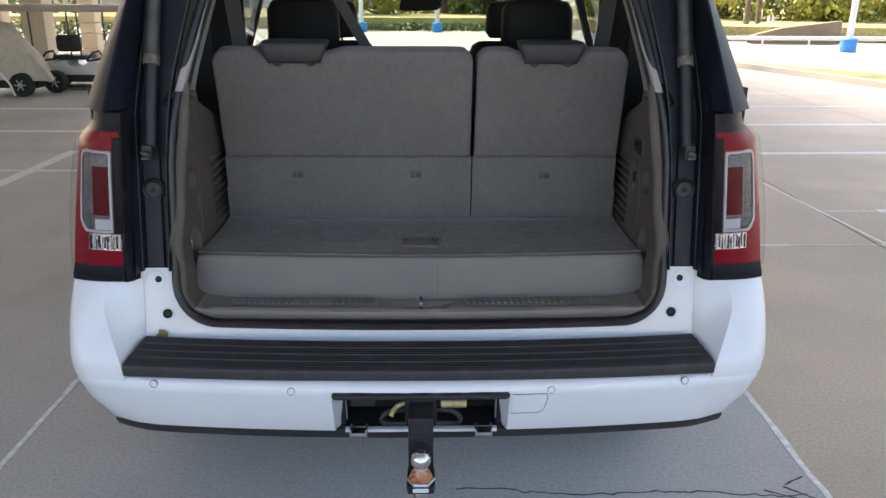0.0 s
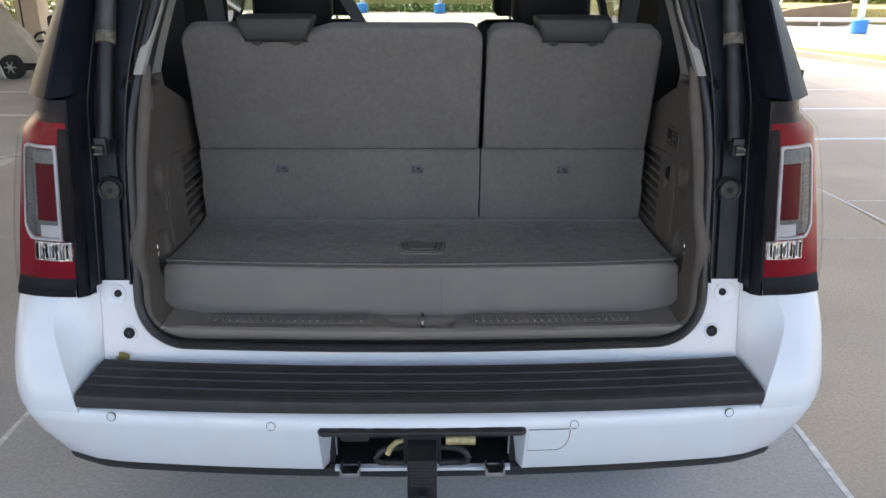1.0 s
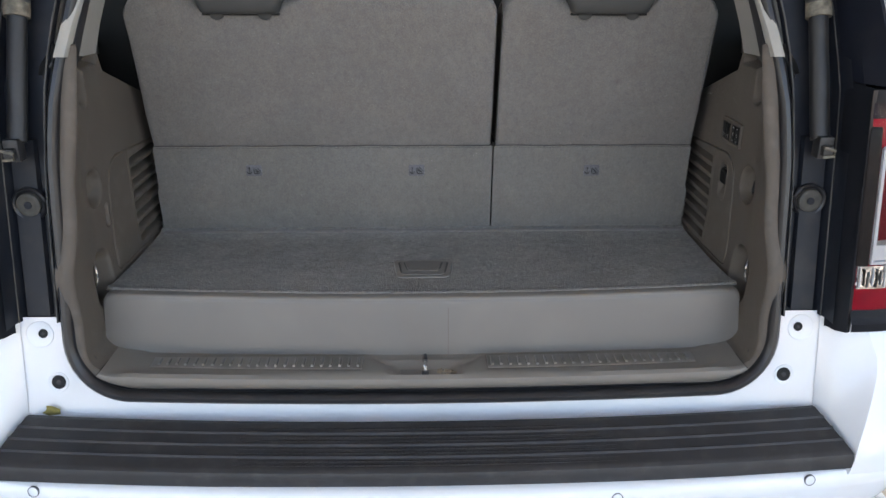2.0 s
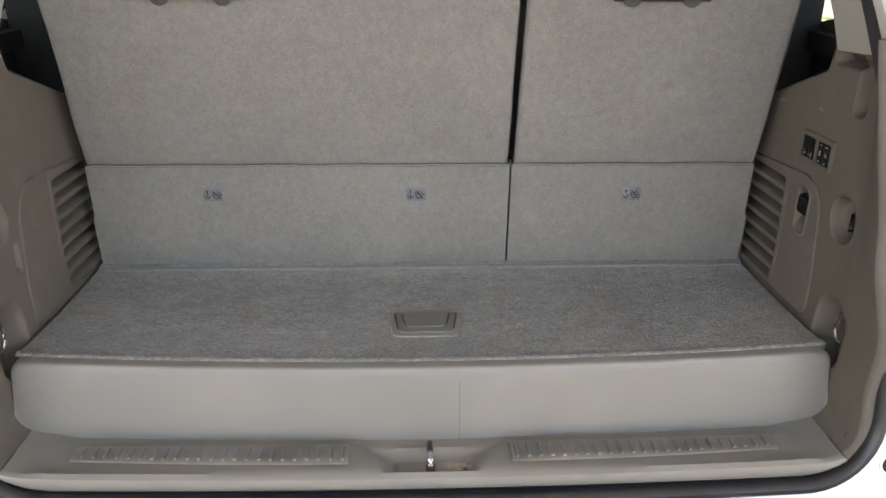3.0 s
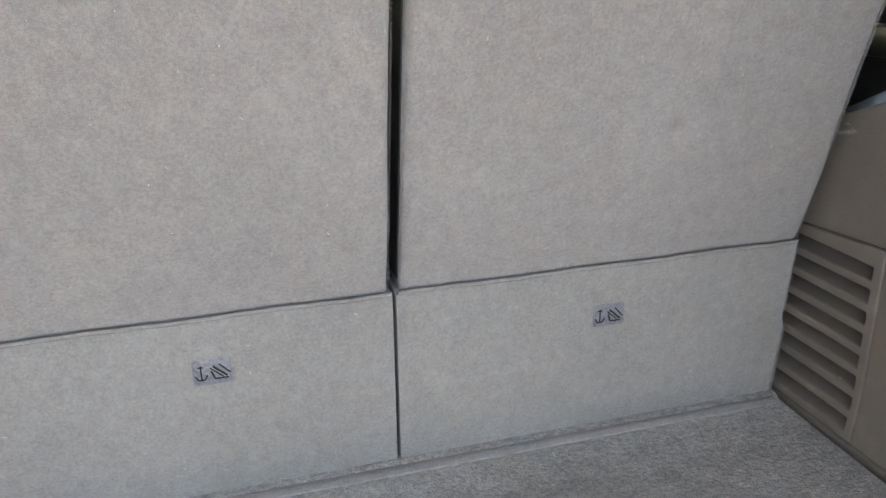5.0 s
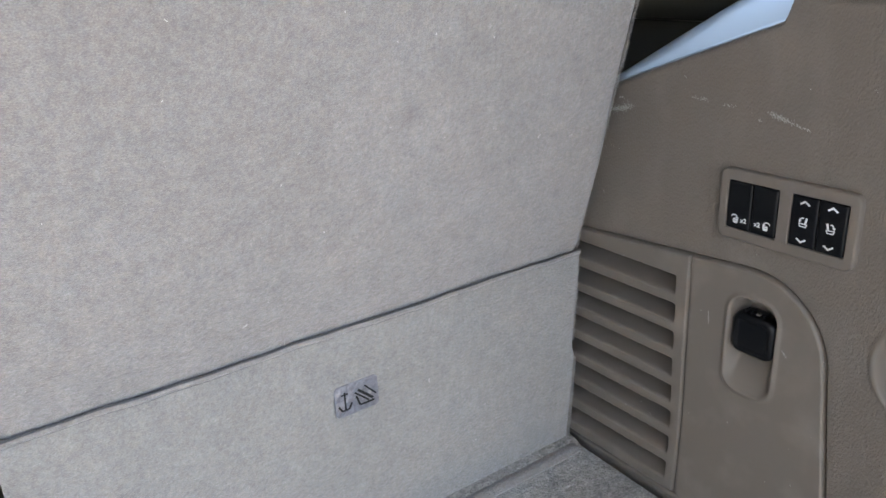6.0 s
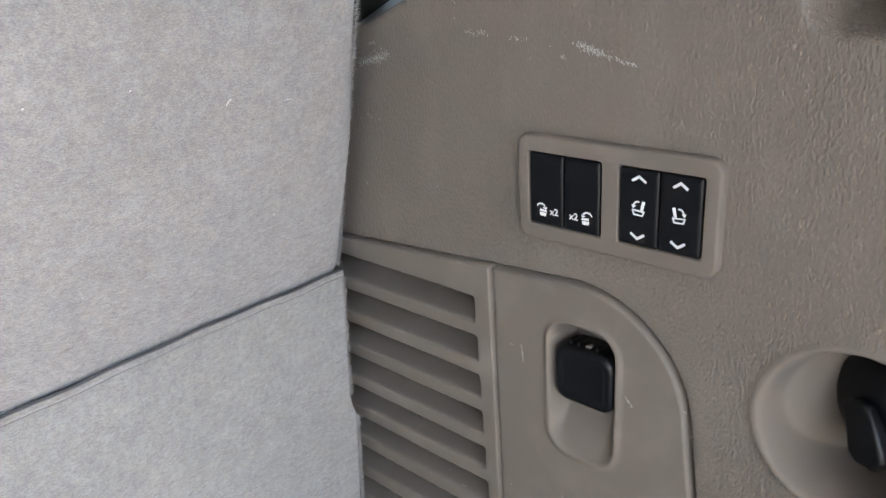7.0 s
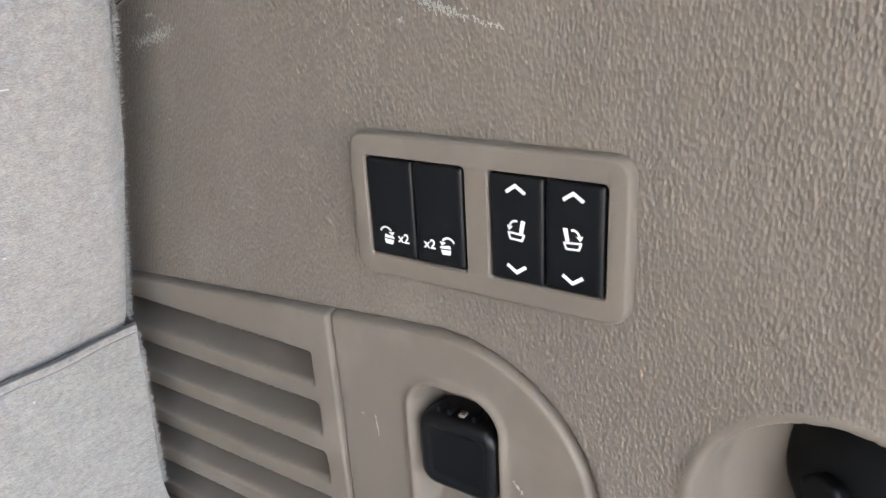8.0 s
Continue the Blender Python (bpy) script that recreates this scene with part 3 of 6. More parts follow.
bumper = part("bumper", loft([[face_at(q, o, z, s) for o, z in FACE[:5]] for s, q in [(-1, q_of(0.245 * k / 6)) for k in range(6, 0, -1)] + [(1, q_of(0.245 * k / 6)) for k in range(7)]]), "white_paint", suv, "white painted bumper")
for s in (-1, 1):
    qs = [q_of(0.245)] + list(np.linspace(q_of(0.30), 0.6, 9)) + list(np.linspace(0.62, 0.85, 12)) + [0.92, 1.0]
    part("bumper_side", loft([[face_at(q, o - float(np.interp(z, [0.50, 0.515, 0.575, 0.663, 0.70], [0.050, 0.040, 0.020, 0.006, 0.0])) * float(smooth(0.56, 0.74, q)), z, s) for o, z in FACE] for q in qs]), "white_paint", bumper)
    # dark lower edge
    part("lower_valance", loft([[face_at(q, o, z, s) for o, z in ((-0.042 - 0.046 * float(smooth(0.56, 0.74, q)), 0.504), (-0.043 - 0.046 * float(smooth(0.56, 0.74, q)), 0.488), (-0.056 - 0.046 * float(smooth(0.56, 0.74, q)), 0.468), (-0.16, 0.464))] for q in np.linspace(0.0, 0.80, 20)]), "black_plastic", bumper)
    # wall of the cut-out for the hitch
    part("cutout_wall", loft([[(s * (0.245 - 0.032 * k), 1.944 + 0.075 * 0.06 + 0.062 * k - o * (1 - 0.3 * k), z + (0.006 * k)) for o, z in FACE[4:11]] for k in (0, 0.3, 0.85, 1.0)]), "white_paint", bumper)
    # corner tower under the lamp
    rings = []
    zs = [0.660, 0.69, 0.715, 0.75, 0.79, 0.83, 0.86, 0.895, 0.925]
    for z in zs:
        lean = 0.0 if z < 0.70 else 0.56 * (z - 0.70)
        q0 = float(np.interp(z, [0.668, 0.71, 0.85, 0.925], [0.600, 0.604, 0.651, 0.640]))
        row = []
        for q in [q0 + (1 - q0) * k for k in (0, 0.02, 0.08, 0.16, 0.25, 0.33, 0.42, 0.5, 0.6, 0.75, 1.0)]:
            x, y = plan(q)
            wide = 1 + 0.013 * math.sin(math.pi * (z - 0.660) / 0.265)
            row.append((s * x * wide, y + lean * (1 - 0.35 * float(smooth(0.7, 0.9, q))), z))
        inner = []
        for k in (0, 0.12, 0.5, 0.9):
            inner.append((s * 0.799 + (row[0][0] - s * 0.799) * k, jamb_y(z) - 0.006 + (row[0][1] - jamb_y(z) + 0.006) * k, z))
        rings.append(inner + row)
    part("bumper_corner", loft(rings), "white_paint", bumper, smooth=24)

# step pad with ribs
PAD = [(0.0, 0.668), (-0.002, 0.690), (0.001, 0.6985), (0.007, 0.7030), (0.012, 0.7045)]
for v in (0.036, 0.064, 0.092):
    z = 0.7015 + 0.30 * v
    PAD += [(v - 0.0045, z - 0.0012), (v - 0.0028, z + 0.0010), (v - 0.0010, z + 0.0024), (v + 0.0016, z + 0.0024), (v + 0.0030, z + 0.0004)]
PAD += [(0.115, 0.7362), (0.124, 0.735), (0.128, 0.70)]
rings = []
for x in np.linspace(-0.824, 0.824, 41):
    f = abs(x) / 0.824
    y0 = 1.966 + 0.043 * x * x
    deep = 0.94 + 0.0 * f
    up = 0.007 * f * f
    # the ends slope inwards towards the car
    rings.append([(x * (1 - 0.040 * min(max(b, 0) / 0.12, 1) * f ** 3), y0 + b * deep, z + up) for b, z in PAD])
step = part("bumper_step", loft(rings, caps=True), "step_plastic", bumper, "scuffed black ribbed step pad", smooth=25)
tread = bmesh.new()
for k, v in enumerate((0.018, 0.027, 0.046, 0.055, 0.074, 0.083, 0.103)):
    for x in np.linspace(-0.36, 0.36, 61) + 0.003 * (k % 2):
        y = 1.966 + 0.043 * x * x + v * 0.94
        z = 0.7008 + 0.30 * v
        box(x - 0.0042, x + 0.0042, y - 0.0030, y + 0.0030, z - 0.002, z + 0.0014, bm=tread)
tagged(part("tread_texture", tread, "step_plastic", step), kind="stuff")

for x, z in ((-0.739, 0.656), (-0.356, 0.647), (0.360, 0.647), (0.740, 0.657)):
    q = q_of(abs(x))
    px, py, pz = face_at(q, 0.0025, z, math.copysign(1, x))
    n = plan_out(q)
    sensor = turned([(0.0093, 0.004), (0.0093, -0.0004), (0.0086, -0.0008), (0.002, -0.0009)], (0, 0, 0), "y", 20)
    rim = turned([(0.0112, 0.004), (0.0112, -0.0003), (0.0094, -0.0003), (0.0093, 0.004)], (0, 0, 0), "y", 20)
    m = Matrix.Translation((x, py, z)) @ Matrix.Rotation(math.copysign(math.atan2(n.x, -n.y), x), 4, "Z") @ Matrix.Rotation(radians(-8), 4, "X")
    for b in (sensor, rim):
        bmesh.ops.transform(b, matrix=m, verts=b.verts)
    ob = part("parking_sensor", sensor, "white_paint", bumper)
    part("sensor_ring", rim, "ring_grey", ob)

# tow hook cover, flush with a thin gap round it
rings = [[face_at(q_of(x), np.interp(z, [0.56, 0.585, 0.605, 0.63, 0.648], [-0.015, -0.008, -0.003, 0.003, 0.003]) + 0.0026, z) for z in (0.572 + 0.10 * (x - 0.252) ** 2, 0.59, 0.61, 0.637)] for x in (0.252, 0.28, 0.31, 0.338, 0.350)]
cover = part("tow_cover", thick(loft(rings), -0.003), "white_paint", bumper)
edge = [(x, 0.638) for x in np.linspace(0.252, 0.347, 6)] + [(0.3505, 0.634), (0.349, 0.610), (0.343, 0.588), (0.336, 0.578)] + [(x, 0.5715) for x in np.linspace(0.326, 0.252, 5)]
part("cover_gap", tube([face_at(q_of(x), float(np.interp(z, [0.56, 0.585, 0.605, 0.63, 0.648], [-0.015, -0.008, -0.003, 0.003, 0.003])) + 0.0024, z) for x, z in edge], 0.0011, 6), "ring_grey", cover)

# hitch opening: slotted black shelf, shade painted as black walls, receiver, chain loops, ball mount
shelf = prism([(-0.245, 0.0), (-0.232, -0.010), (0.232, -0.010), (0.245, 0.0), (0.225, 0.055), (-0.225, 0.055)], "z", 0.634, 0.646, 0.003)
bmesh.ops.translate(shelf, vec=(0, 1.934, 0), verts=shelf.verts)
hitch = part("hitch_shelf", shelf, "black_plastic", bumper, "black plastic shelf with slots")
for k in range(5):
    x = -0.164 + 0.082 * k
    part("shelf_slot", box(x - 0.030, x + 0.030, 1.934, 1.950, 0.6450, 0.6464), "under", hitch)
part("shelf_lip", prism([(1.982, 0.618), (1.985, 0.634), (1.950, 0.640), (1.946, 0.634), (1.972, 0.628), (1.976, 0.618)], "x", -0.222, 0.222, 0.002), "black_plastic", hitch)
# near-black boxes put the opening's deep shade into their colour
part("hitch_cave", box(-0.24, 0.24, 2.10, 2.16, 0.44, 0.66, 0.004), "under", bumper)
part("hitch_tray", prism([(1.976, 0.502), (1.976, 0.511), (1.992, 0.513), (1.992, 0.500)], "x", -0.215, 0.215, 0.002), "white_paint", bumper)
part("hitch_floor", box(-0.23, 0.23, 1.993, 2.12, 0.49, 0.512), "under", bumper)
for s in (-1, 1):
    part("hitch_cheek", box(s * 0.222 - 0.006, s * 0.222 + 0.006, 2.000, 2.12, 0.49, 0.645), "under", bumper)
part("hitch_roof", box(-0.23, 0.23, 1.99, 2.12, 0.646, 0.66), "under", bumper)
for s in (-1, 1):
    br = box(s * 0.176 - 0.020, s * 0.176 + 0.020, 1.95, 1.985, 0.502, 0.514, 0.003)
    br = box(s * 0.176 - 0.024, s * 0.176 - 0.019, 1.948, 1.985, 0.499, 0.526, 0.002, bm=br)
    br = box(s * 0.176 + 0.019, s * 0.176 + 0.024, 1.948, 1.985, 0.499, 0.526, 0.002, bm=br)
    part("latch_bracket", br, "steel", bumper)
receiver = thing("tow_hitch", (0, 1.9, 0.55), "black drop ball mount with a worn chrome tow ball", "tow hitch")
rec = box(-0.040, 0.040, 1.93, 2.12, 0.566, 0.634, 0.006)
rec = box(-0.044, 0.044, 1.922, 1.940, 0.562, 0.637, 0.005, bm=rec)
# the shade round the receiver is put into its near-black colour
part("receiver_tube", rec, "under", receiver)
for s in (-1, 1):
    pts = [(s * 0.04, 1.945, 0.594)] + [(s * (0.078 + 0.030 * math.sin(a)), 1.940 - 0.012 * math.sin(a), 0.575 + 0.019 * math.cos(a)) for a in np.linspace(0.1, math.pi - 0.1, 9)] + [(s * 0.04, 1.935, 0.556)]
    part("chain_loop", tube(pts, 0.0085, 10), "black_plastic", receiver)
part("hitch_pin", tube([(0.055, 1.945, 0.612), (0.09, 1.945, 0.613), (0.125, 1.945, 0.613)], 0.013, 12), "brass", receiver, "dull brass coloured lock barrel")
part("pin_handle", tube([(-0.045, 1.94, 0.615), (-0.062, 1.935, 0.612), (-0.075, 1.93, 0.600), (-0.082, 1.925, 0.585)], 0.007, 8), "brass", receiver)
part("plug_socket", prism(rrect(-0.165, 0.60, 0.035, 0.024, 0.008), "y", 1.99, 2.10, 0.004), "black_plastic", receiver)
part("shank", prism([(1.838, 0.628), (1.950, 0.628), (1.950, 0.572), (1.862, 0.560), (1.858, 0.456), (1.838, 0.448)], "x", -0.0335, 0.0335, 0.004), "shank_black", receiver, "scratched black painted steel")
stamp = bmesh.new()
srng = random.Random(8)
for k in range(7):
    x = -0.026
    while x < 0.022:
        w = srng.uniform(0.003, 0.009)
        box(x, min(x + w, 0.026), 1.8372, 1.8382, 0.612 - 0.0085 * k, 0.6145 - 0.0085 * k, bm=stamp)
        x += w + 0.003
tagged(part("stamped_bars", stamp, "stamp_grey", receiver, "faint worn grey lettering bars"), kind="stuff")
part("mount_plate", prism([(-0.034, 1.765), (0.034, 1.765), (0.038, 1.79), (0.036, 1.86), (-0.036, 1.86), (-0.038, 1.79)], "z", 0.447, 0.470, 0.004), "shank_black", receiver)
ball = turned([(0.018, 0.507), (0.017, 0.513), (0.021, 0.516), (0.0252, 0.523), (0.0265, 0.532), (0.0250, 0.542), (0.0200, 0.551), (0.0140, 0.5555), (0.0128, 0.5565), (0.0124, 0.5588), (0.009, 0.5592)], (0, 1.795, 0), "z", 28)
part("tow_ball", ball, "chrome", receiver, "worn chrome tow ball with chipped paint")
part("ball_flange", turned([(0.0375, 0.470), (0.0385, 0.474), (0.036, 0.478), (0.030, 0.480)], (0, 1.795, 0), "z", 6), "steel", receiver, "worn grey hexagonal flange")
part("ball_base", turned([(0.030, 0.478), (0.0305, 0.484), (0.027, 0.492), (0.0215, 0.500), (0.0170, 0.510)], (0, 1.795, 0), "z", 12), "rust", receiver, "rusty ball base")
part("ball_nut", turned([(0.024, 0.424), (0.026, 0.428), (0.026, 0.443), (0.024, 0.447)], (0, 1.795, 0), "z", 6), "steel", receiver)
part("ball_thread", turned([(0.012, 0.403), (0.013, 0.406), (0.013, 0.428)], (0, 1.795, 0), "z", 12), "steel", receiver)
part("worn_patch", prism(rrect(0.0, 0.459, 0.021, 0.006, 0.004), "y", 1.7642, 1.7652), "cart_white", receiver, "chipped white paint patch")


# ---- tail lamps and pillars ----
def lamp_at(u, v, s, off=0.0):
    """The lamp's outer surface: u 0 at its inner edge, 1 at the corner, 1.4 along the side; v 0 at the bottom, 1 at the top."""
    z = 0.928 + 0.430 * v
    xi = 0.832 - 0.036 * v
    xo = 0.985 - 0.034 * max(v, 0) ** 1.5 - 0.034 * min(max((v - 0.865) / 0.09, 0), 1)
    yi = 2.118 + 0.008 * v
    yo = 2.150 + 0.105 * v
    if u <= 1:
        b = u ** 2.6
        x = xi + (xo - xi) * u
        y = yi + (yo - yi) * b
    else:
        x = xo + 0.010 * (u - 1)
        y = yo + 0.9 * (u - 1) * 0.33
    return (s * x, y - off, z)


def lamp_patch(u0, u1, v0, v1, off, s, n=6, r=0.0):
    """A raised patch of the lamp, with its edges turned down to the surface."""
    us, vs = np.linspace(u0, u1, n), np.linspace(v0, v1, n)
    eu, ev = (u1 - u0) * 0.02, (v1 - v0) * 0.02
    us = [u0] + [u0 + eu] + list(us[1:-1]) + [u1 - eu] + [u1]
    vs = [v0] + [v0 + ev] + list(vs[1:-1]) + [v1 - ev] + [v1]
    return loft([[lamp_at(u, v, s, 0.0005 if u in (u0, u1) or v in (v0, v1) else off) for u in us] for v in vs])


def ring_patch(u0, u1, v0, v1, w, off, s):
    """A C-shaped light guide: a band round a rectangle with cut corners, open for a stretch of its inner side."""
    def outline(du, dv):
        a, b, c, d = u0 + du, u1 - du, v0 + dv, v1 - dv
        cu, cv = 0.13, 0.05
        pts = [(a, c), (a, d - 0.01), (a + 0.03, d), (b - cu, d), (b - cu * 0.3, d - cv * 0.3), (b, d - cv), (b, c + cv * 1.4), (b - cu * 0.5, c + cv * 0.5), (b - cu, c), (a, c)]
        fine = []
        for p, q in zip(pts, pts[1:]):
            fine += [(p[0] + (q[0] - p[0]) * k / 4, p[1] + (q[1] - p[1]) * k / 4) for k in range(4)]
        return fine + [pts[-1]]
    rings = []
    for p, q in zip(outline(0, 0), outline(w, w * 0.36)):
        m = ((p[0] + q[0]) / 2, (p[1] + q[1]) / 2)
        rings.append([lamp_at(*p, s, 0.001), lamp_at(p[0] * 0.8 + m[0] * 0.2, p[1] * 0.8 + m[1] * 0.2, s, off), lamp_at(*m, s, off + 0.001), lamp_at(q[0] * 0.8 + m[0] * 0.2, q[1] * 0.8 + m[1] * 0.2, s, off), lamp_at(*q, s, 0.001)])
    return loft(rings)


for s in (-1, 1):
    us = list(np.linspace(0, 1, 12)) + [1.08, 1.2, 1.4, 1.6]
    lamp = part("tail_lamp", loft([[lamp_at(u, v, s) for u in us] for v in np.linspace(0.06, 0.935, 24)]), "lens_red", suv, "red and clear tail lamp with a C-shaped light guide")
    part("lamp_ring", ring_patch(0.165, 0.825, 0.285, 0.815, 0.048, 0.008, s), "lens_white", lamp)
    part("lamp_clear", lamp_patch(0.22, 0.77, 0.31, 0.79, 0.003, s), "lens_clear", lamp)
    part("lamp_core", lamp_patch(0.20, 0.53, 0.395, 0.715, 0.008, s), "lens_dark_red", lamp)
    part("guide_foot", lamp_patch(0.20, 0.50, 0.305, 0.375, 0.0065, s), "lens_white", lamp)
    rev = part("reverse_lamp", lamp_patch(0.03, 0.66, 0.165, 0.278, 0.003, s, 9), "lens_mirror", lamp)
    for k in range(11):
        u = 0.055 + 0.055 * k
        part("reflector_rib", lamp_patch(u, u + 0.016, 0.172 + 0.012 * (k % 2), 0.272 - 0.010 * (k % 3), 0.0055, s, 3), ("lens_white", "lens_smoke", "lens_clear")[k % 3], lamp)
    for k in range(17):
        v = 0.34 + 0.0255 * k
        part("lens_rib", lamp_patch(0.60, 0.735, v, v + 0.014, 0.0050, s, 3), "lens_clear", lamp)
    part("lamp_base", loft([[lamp_at(u, v, s, o) for u in us] for v, o in ((-0.045, 0.006), (-0.035, 0.012), (0.0, 0.013), (0.012, 0.008), (0.062, 0.002))]), "pillar_black", lamp)
    part("lamp_cap", loft([[lamp_at(u, v, s, -0.002) for u in us] for v in (0.995, 1.01, 1.05)]), "pillar_black", lamp)
    part("lamp_top_lens", loft([[lamp_at(u, v, s, 0.001) for u in us] for v in (0.933, 0.95, 0.975, 0.997)]), "lens_top", lamp)
    part("smoked_strip", lamp_patch(0.0, 0.155, 0.275, 0.90, 0.0035, s, 5), "lens_smoke", lamp)
    # clear lens over the whole lamp, standing out past the red at its outer side
    rings = []
    for v in np.linspace(0.03, 1.0, 22):
        x, y, z = lamp_at(1.0, v, s)
        w = 0.013 + 0.012 * math.sin(math.pi * min(v * 1.05, 1)) ** 0.6
        rings.append([lamp_at(0.01, v, s, 0.006), lamp_at(0.10, v, s, 0.011), lamp_at(0.35, v, s, 0.014), lamp_at(0.65, v, s, 0.015), lamp_at(0.88, v, s, 0.013), (x + s * w * 0.45, y - 0.004, z), (x + s * w * 0.9, y + 0.012, z), (x + s * w, y + 0.026, z)])
    part("outer_lens", loft(rings), "smoke_lens", lamp, "clear outer lens")
    # black filler between the lamp and the frame
    rings = []
    for v in np.linspace(-0.05, 1.05, 12):
        p = Vector(lamp_at(0, v, s, 0.003))
        z = p.z
        x1 = 0.800
        rings.append([(s * x1, jamb_y(z) - 0.02, z), (s * (x1 + 0.004), p.y + 0.030, z), (s * (x1 + 0.012), p.y + 0.010, z), (p.x - s * 0.004, p.y - 0.001, z), (p.x + s * 0.004, p.y + 0.003, z)])
    part("lamp_filler", loft(rings), "pillar_black", suv)
    # pillar above the lamp: two facets and the glass that runs forward from them
    rings = []
    for z in np.linspace(1.382, 1.90, 9):
        k = (z - 1.38) / 0.29
        ridge = (0.842 - 0.056 * k - 0.006 * k * k, 2.128 + 0.115 * k)
        outer = (0.922 - 0.082 * k - 0.010 * k * k, 2.220 + 0.125 * k)
        x1 = float(np.interp(z, [0.92, 1.38, 1.67, 1.90], [0.800, 0.800, 0.772, 0.740]))
        rings.append([(s * x1, jamb_y(z) - 0.02, z), (s * (x1 + 0.004), ridge[1] + 0.05, z), (s * (ridge[0] - 0.006), ridge[1], z), (s * ridge[0], ridge[1] - 0.001, z),
                      (s * (ridge[0] + 0.4 * (outer[0] - ridge[0])), ridge[1] + 0.30 * (outer[1] - ridge[1]), z), (s * (outer[0] - 0.006), outer[1] - 0.010, z), (s * outer[0], outer[1], z), (s * (outer[0] + 0.004), outer[1] + 0.10, z)])
    part("pillar_panel", loft(rings), "pillar_gloss", suv, "glossy black pillar panel", smooth=22)


# ---- the car: load space ----
def lid_front(x):
    return 2.224 + 0.078 * x * x


# cargo lid: carpet with a rolled front edge, plastic face below
xs = np.linspace(-0.674, 0.674, 41)
rings = []
for x in xs:
    y = lid_front(x) + 0.018 + 0.004 * max(0.0, (abs(x) - 0.650) / 0.024) ** 2
    row = [(y + 0.012, 0.930), (y + 0.003, 0.9345), (y + 0.002, 0.9380), (y + 0.004, 0.9408), (y + 0.008, 0.9420), (y + 0.013, 0.9418), (y + 0.018, 0.9402), (y + 0.026, 0.9398), (y + 0.06, 0.940), (2.45, 0.937), (2.55, 0.938), (2.625, 0.940), (2.632, 0.9445), (2.647, 0.9465), (2.66, 0.942), (2.70, 0.938)]
    rings.append([(x * (1 - 0.011 * float(smooth(2.27, 2.33, yy))), yy, zz) for yy, zz in row])
# the cut sides of the carpet
edges = [[(x, y, z - d) for x, y, z in r] for r, d in ((rings[0], 0.014), (rings[-1], 0.014))]
rings = [edges[0]] + rings + [edges[1]]
lid = part("cargo_lid", loft(rings), "lid_carpet", suv, "grey carpeted cargo floor lid")
rings = []
half = (0.0, 0.0005, 0.0018, 0.0040, 0.0072, 0.0115, 0.0165, 0.022, 0.034)
for x in [-0.6722 + d for d in half] + list(np.linspace(-0.62, 0.62, 27)) + [0.6722 - d for d in reversed(half)]:
    y = lid_front(x) + 0.002
    f = max(0.0, (abs(x) - 0.6542) / 0.018)
    turn = 1 - math.sqrt(max(0.0, 1 - f * f))
    zb, zt = 0.802 + 0.024 * turn + 0.006 * (x / 0.6) ** 2, 0.9385 - 0.016 * turn
    rings.append([(x, y + 0.04, zt - 0.001), (x, y + 0.020, zt), (x, y + 0.006, zt - 0.0005), (x, y + 0.001, zt - 0.002), (x, y - 0.0028, zt - 0.0060), (x, y - 0.0045, zt - 0.012), (x, y - 0.0056, zt - 0.020), (x, y - 0.0130, 0.873), (x, y - 0.0190, zb + 0.018), (x, y - 0.0208, zb + 0.006), (x, y - 0.017, zb), (x, y + 0.03, zb)])
face = part("lid_face", loft(rings), "lid_front", lid, "smooth greige plastic face")
rings = []
for x in np.linspace(-0.668, 0.668, 41):
    y, d = lid_front(x) + 0.002, 0.014 * max(0.0, (abs(x) - 0.655) / 0.018) ** 2
    rings.append([(x, y + 0.030, 0.9380 - d), (x, y + 0.026, 0.9392 - d), (x, y + 0.004, 0.9392 - d), (x, y + 0.0005, 0.9384 - d), (x, y - 0.0018, 0.9362 - d), (x, y - 0.0030, 0.9335 - d), (x, y - 0.001, 0.9330 - d)])
part("lid_rim", loft(rings), "sill_trim", lid, "dark taupe rim")
part("carpet_binding", loft([[(x, 2.617, 0.936), (x, 2.6175, 0.9415), (x, 2.620, 0.944), (x, 2.626, 0.945), (x, 2.631, 0.9435), (x, 2.634, 0.938)] for x in np.linspace(-0.655, 0.659, 30)]), "seat_carpet", lid, "carpet binding strip")
sy = lid_front(0.0485) + 0.0017
part("face_seam", prism([(sy - 0.0056, 0.917), (sy - 0.0130, 0.873), (sy - 0.0190, 0.820), (sy - 0.0208, 0.808), (sy, 0.808), (sy, 0.917)], "x", 0.0480, 0.0490), "taupe_fine", face)

# handle set into the lid
hx, hy, hz = -0.003, 2.371, 0.9385


def tapered(hw, y0, y1, r, lean):
    """A rounded outline in the lid, narrower towards the rear."""
    return [(hx + (x - hx) * (1 - lean * (y1 - y) / (y1 - y0)), y) for x, y in rrect(hx, (y0 + y1) / 2, hw, (y1 - y0) / 2, r, 6)]


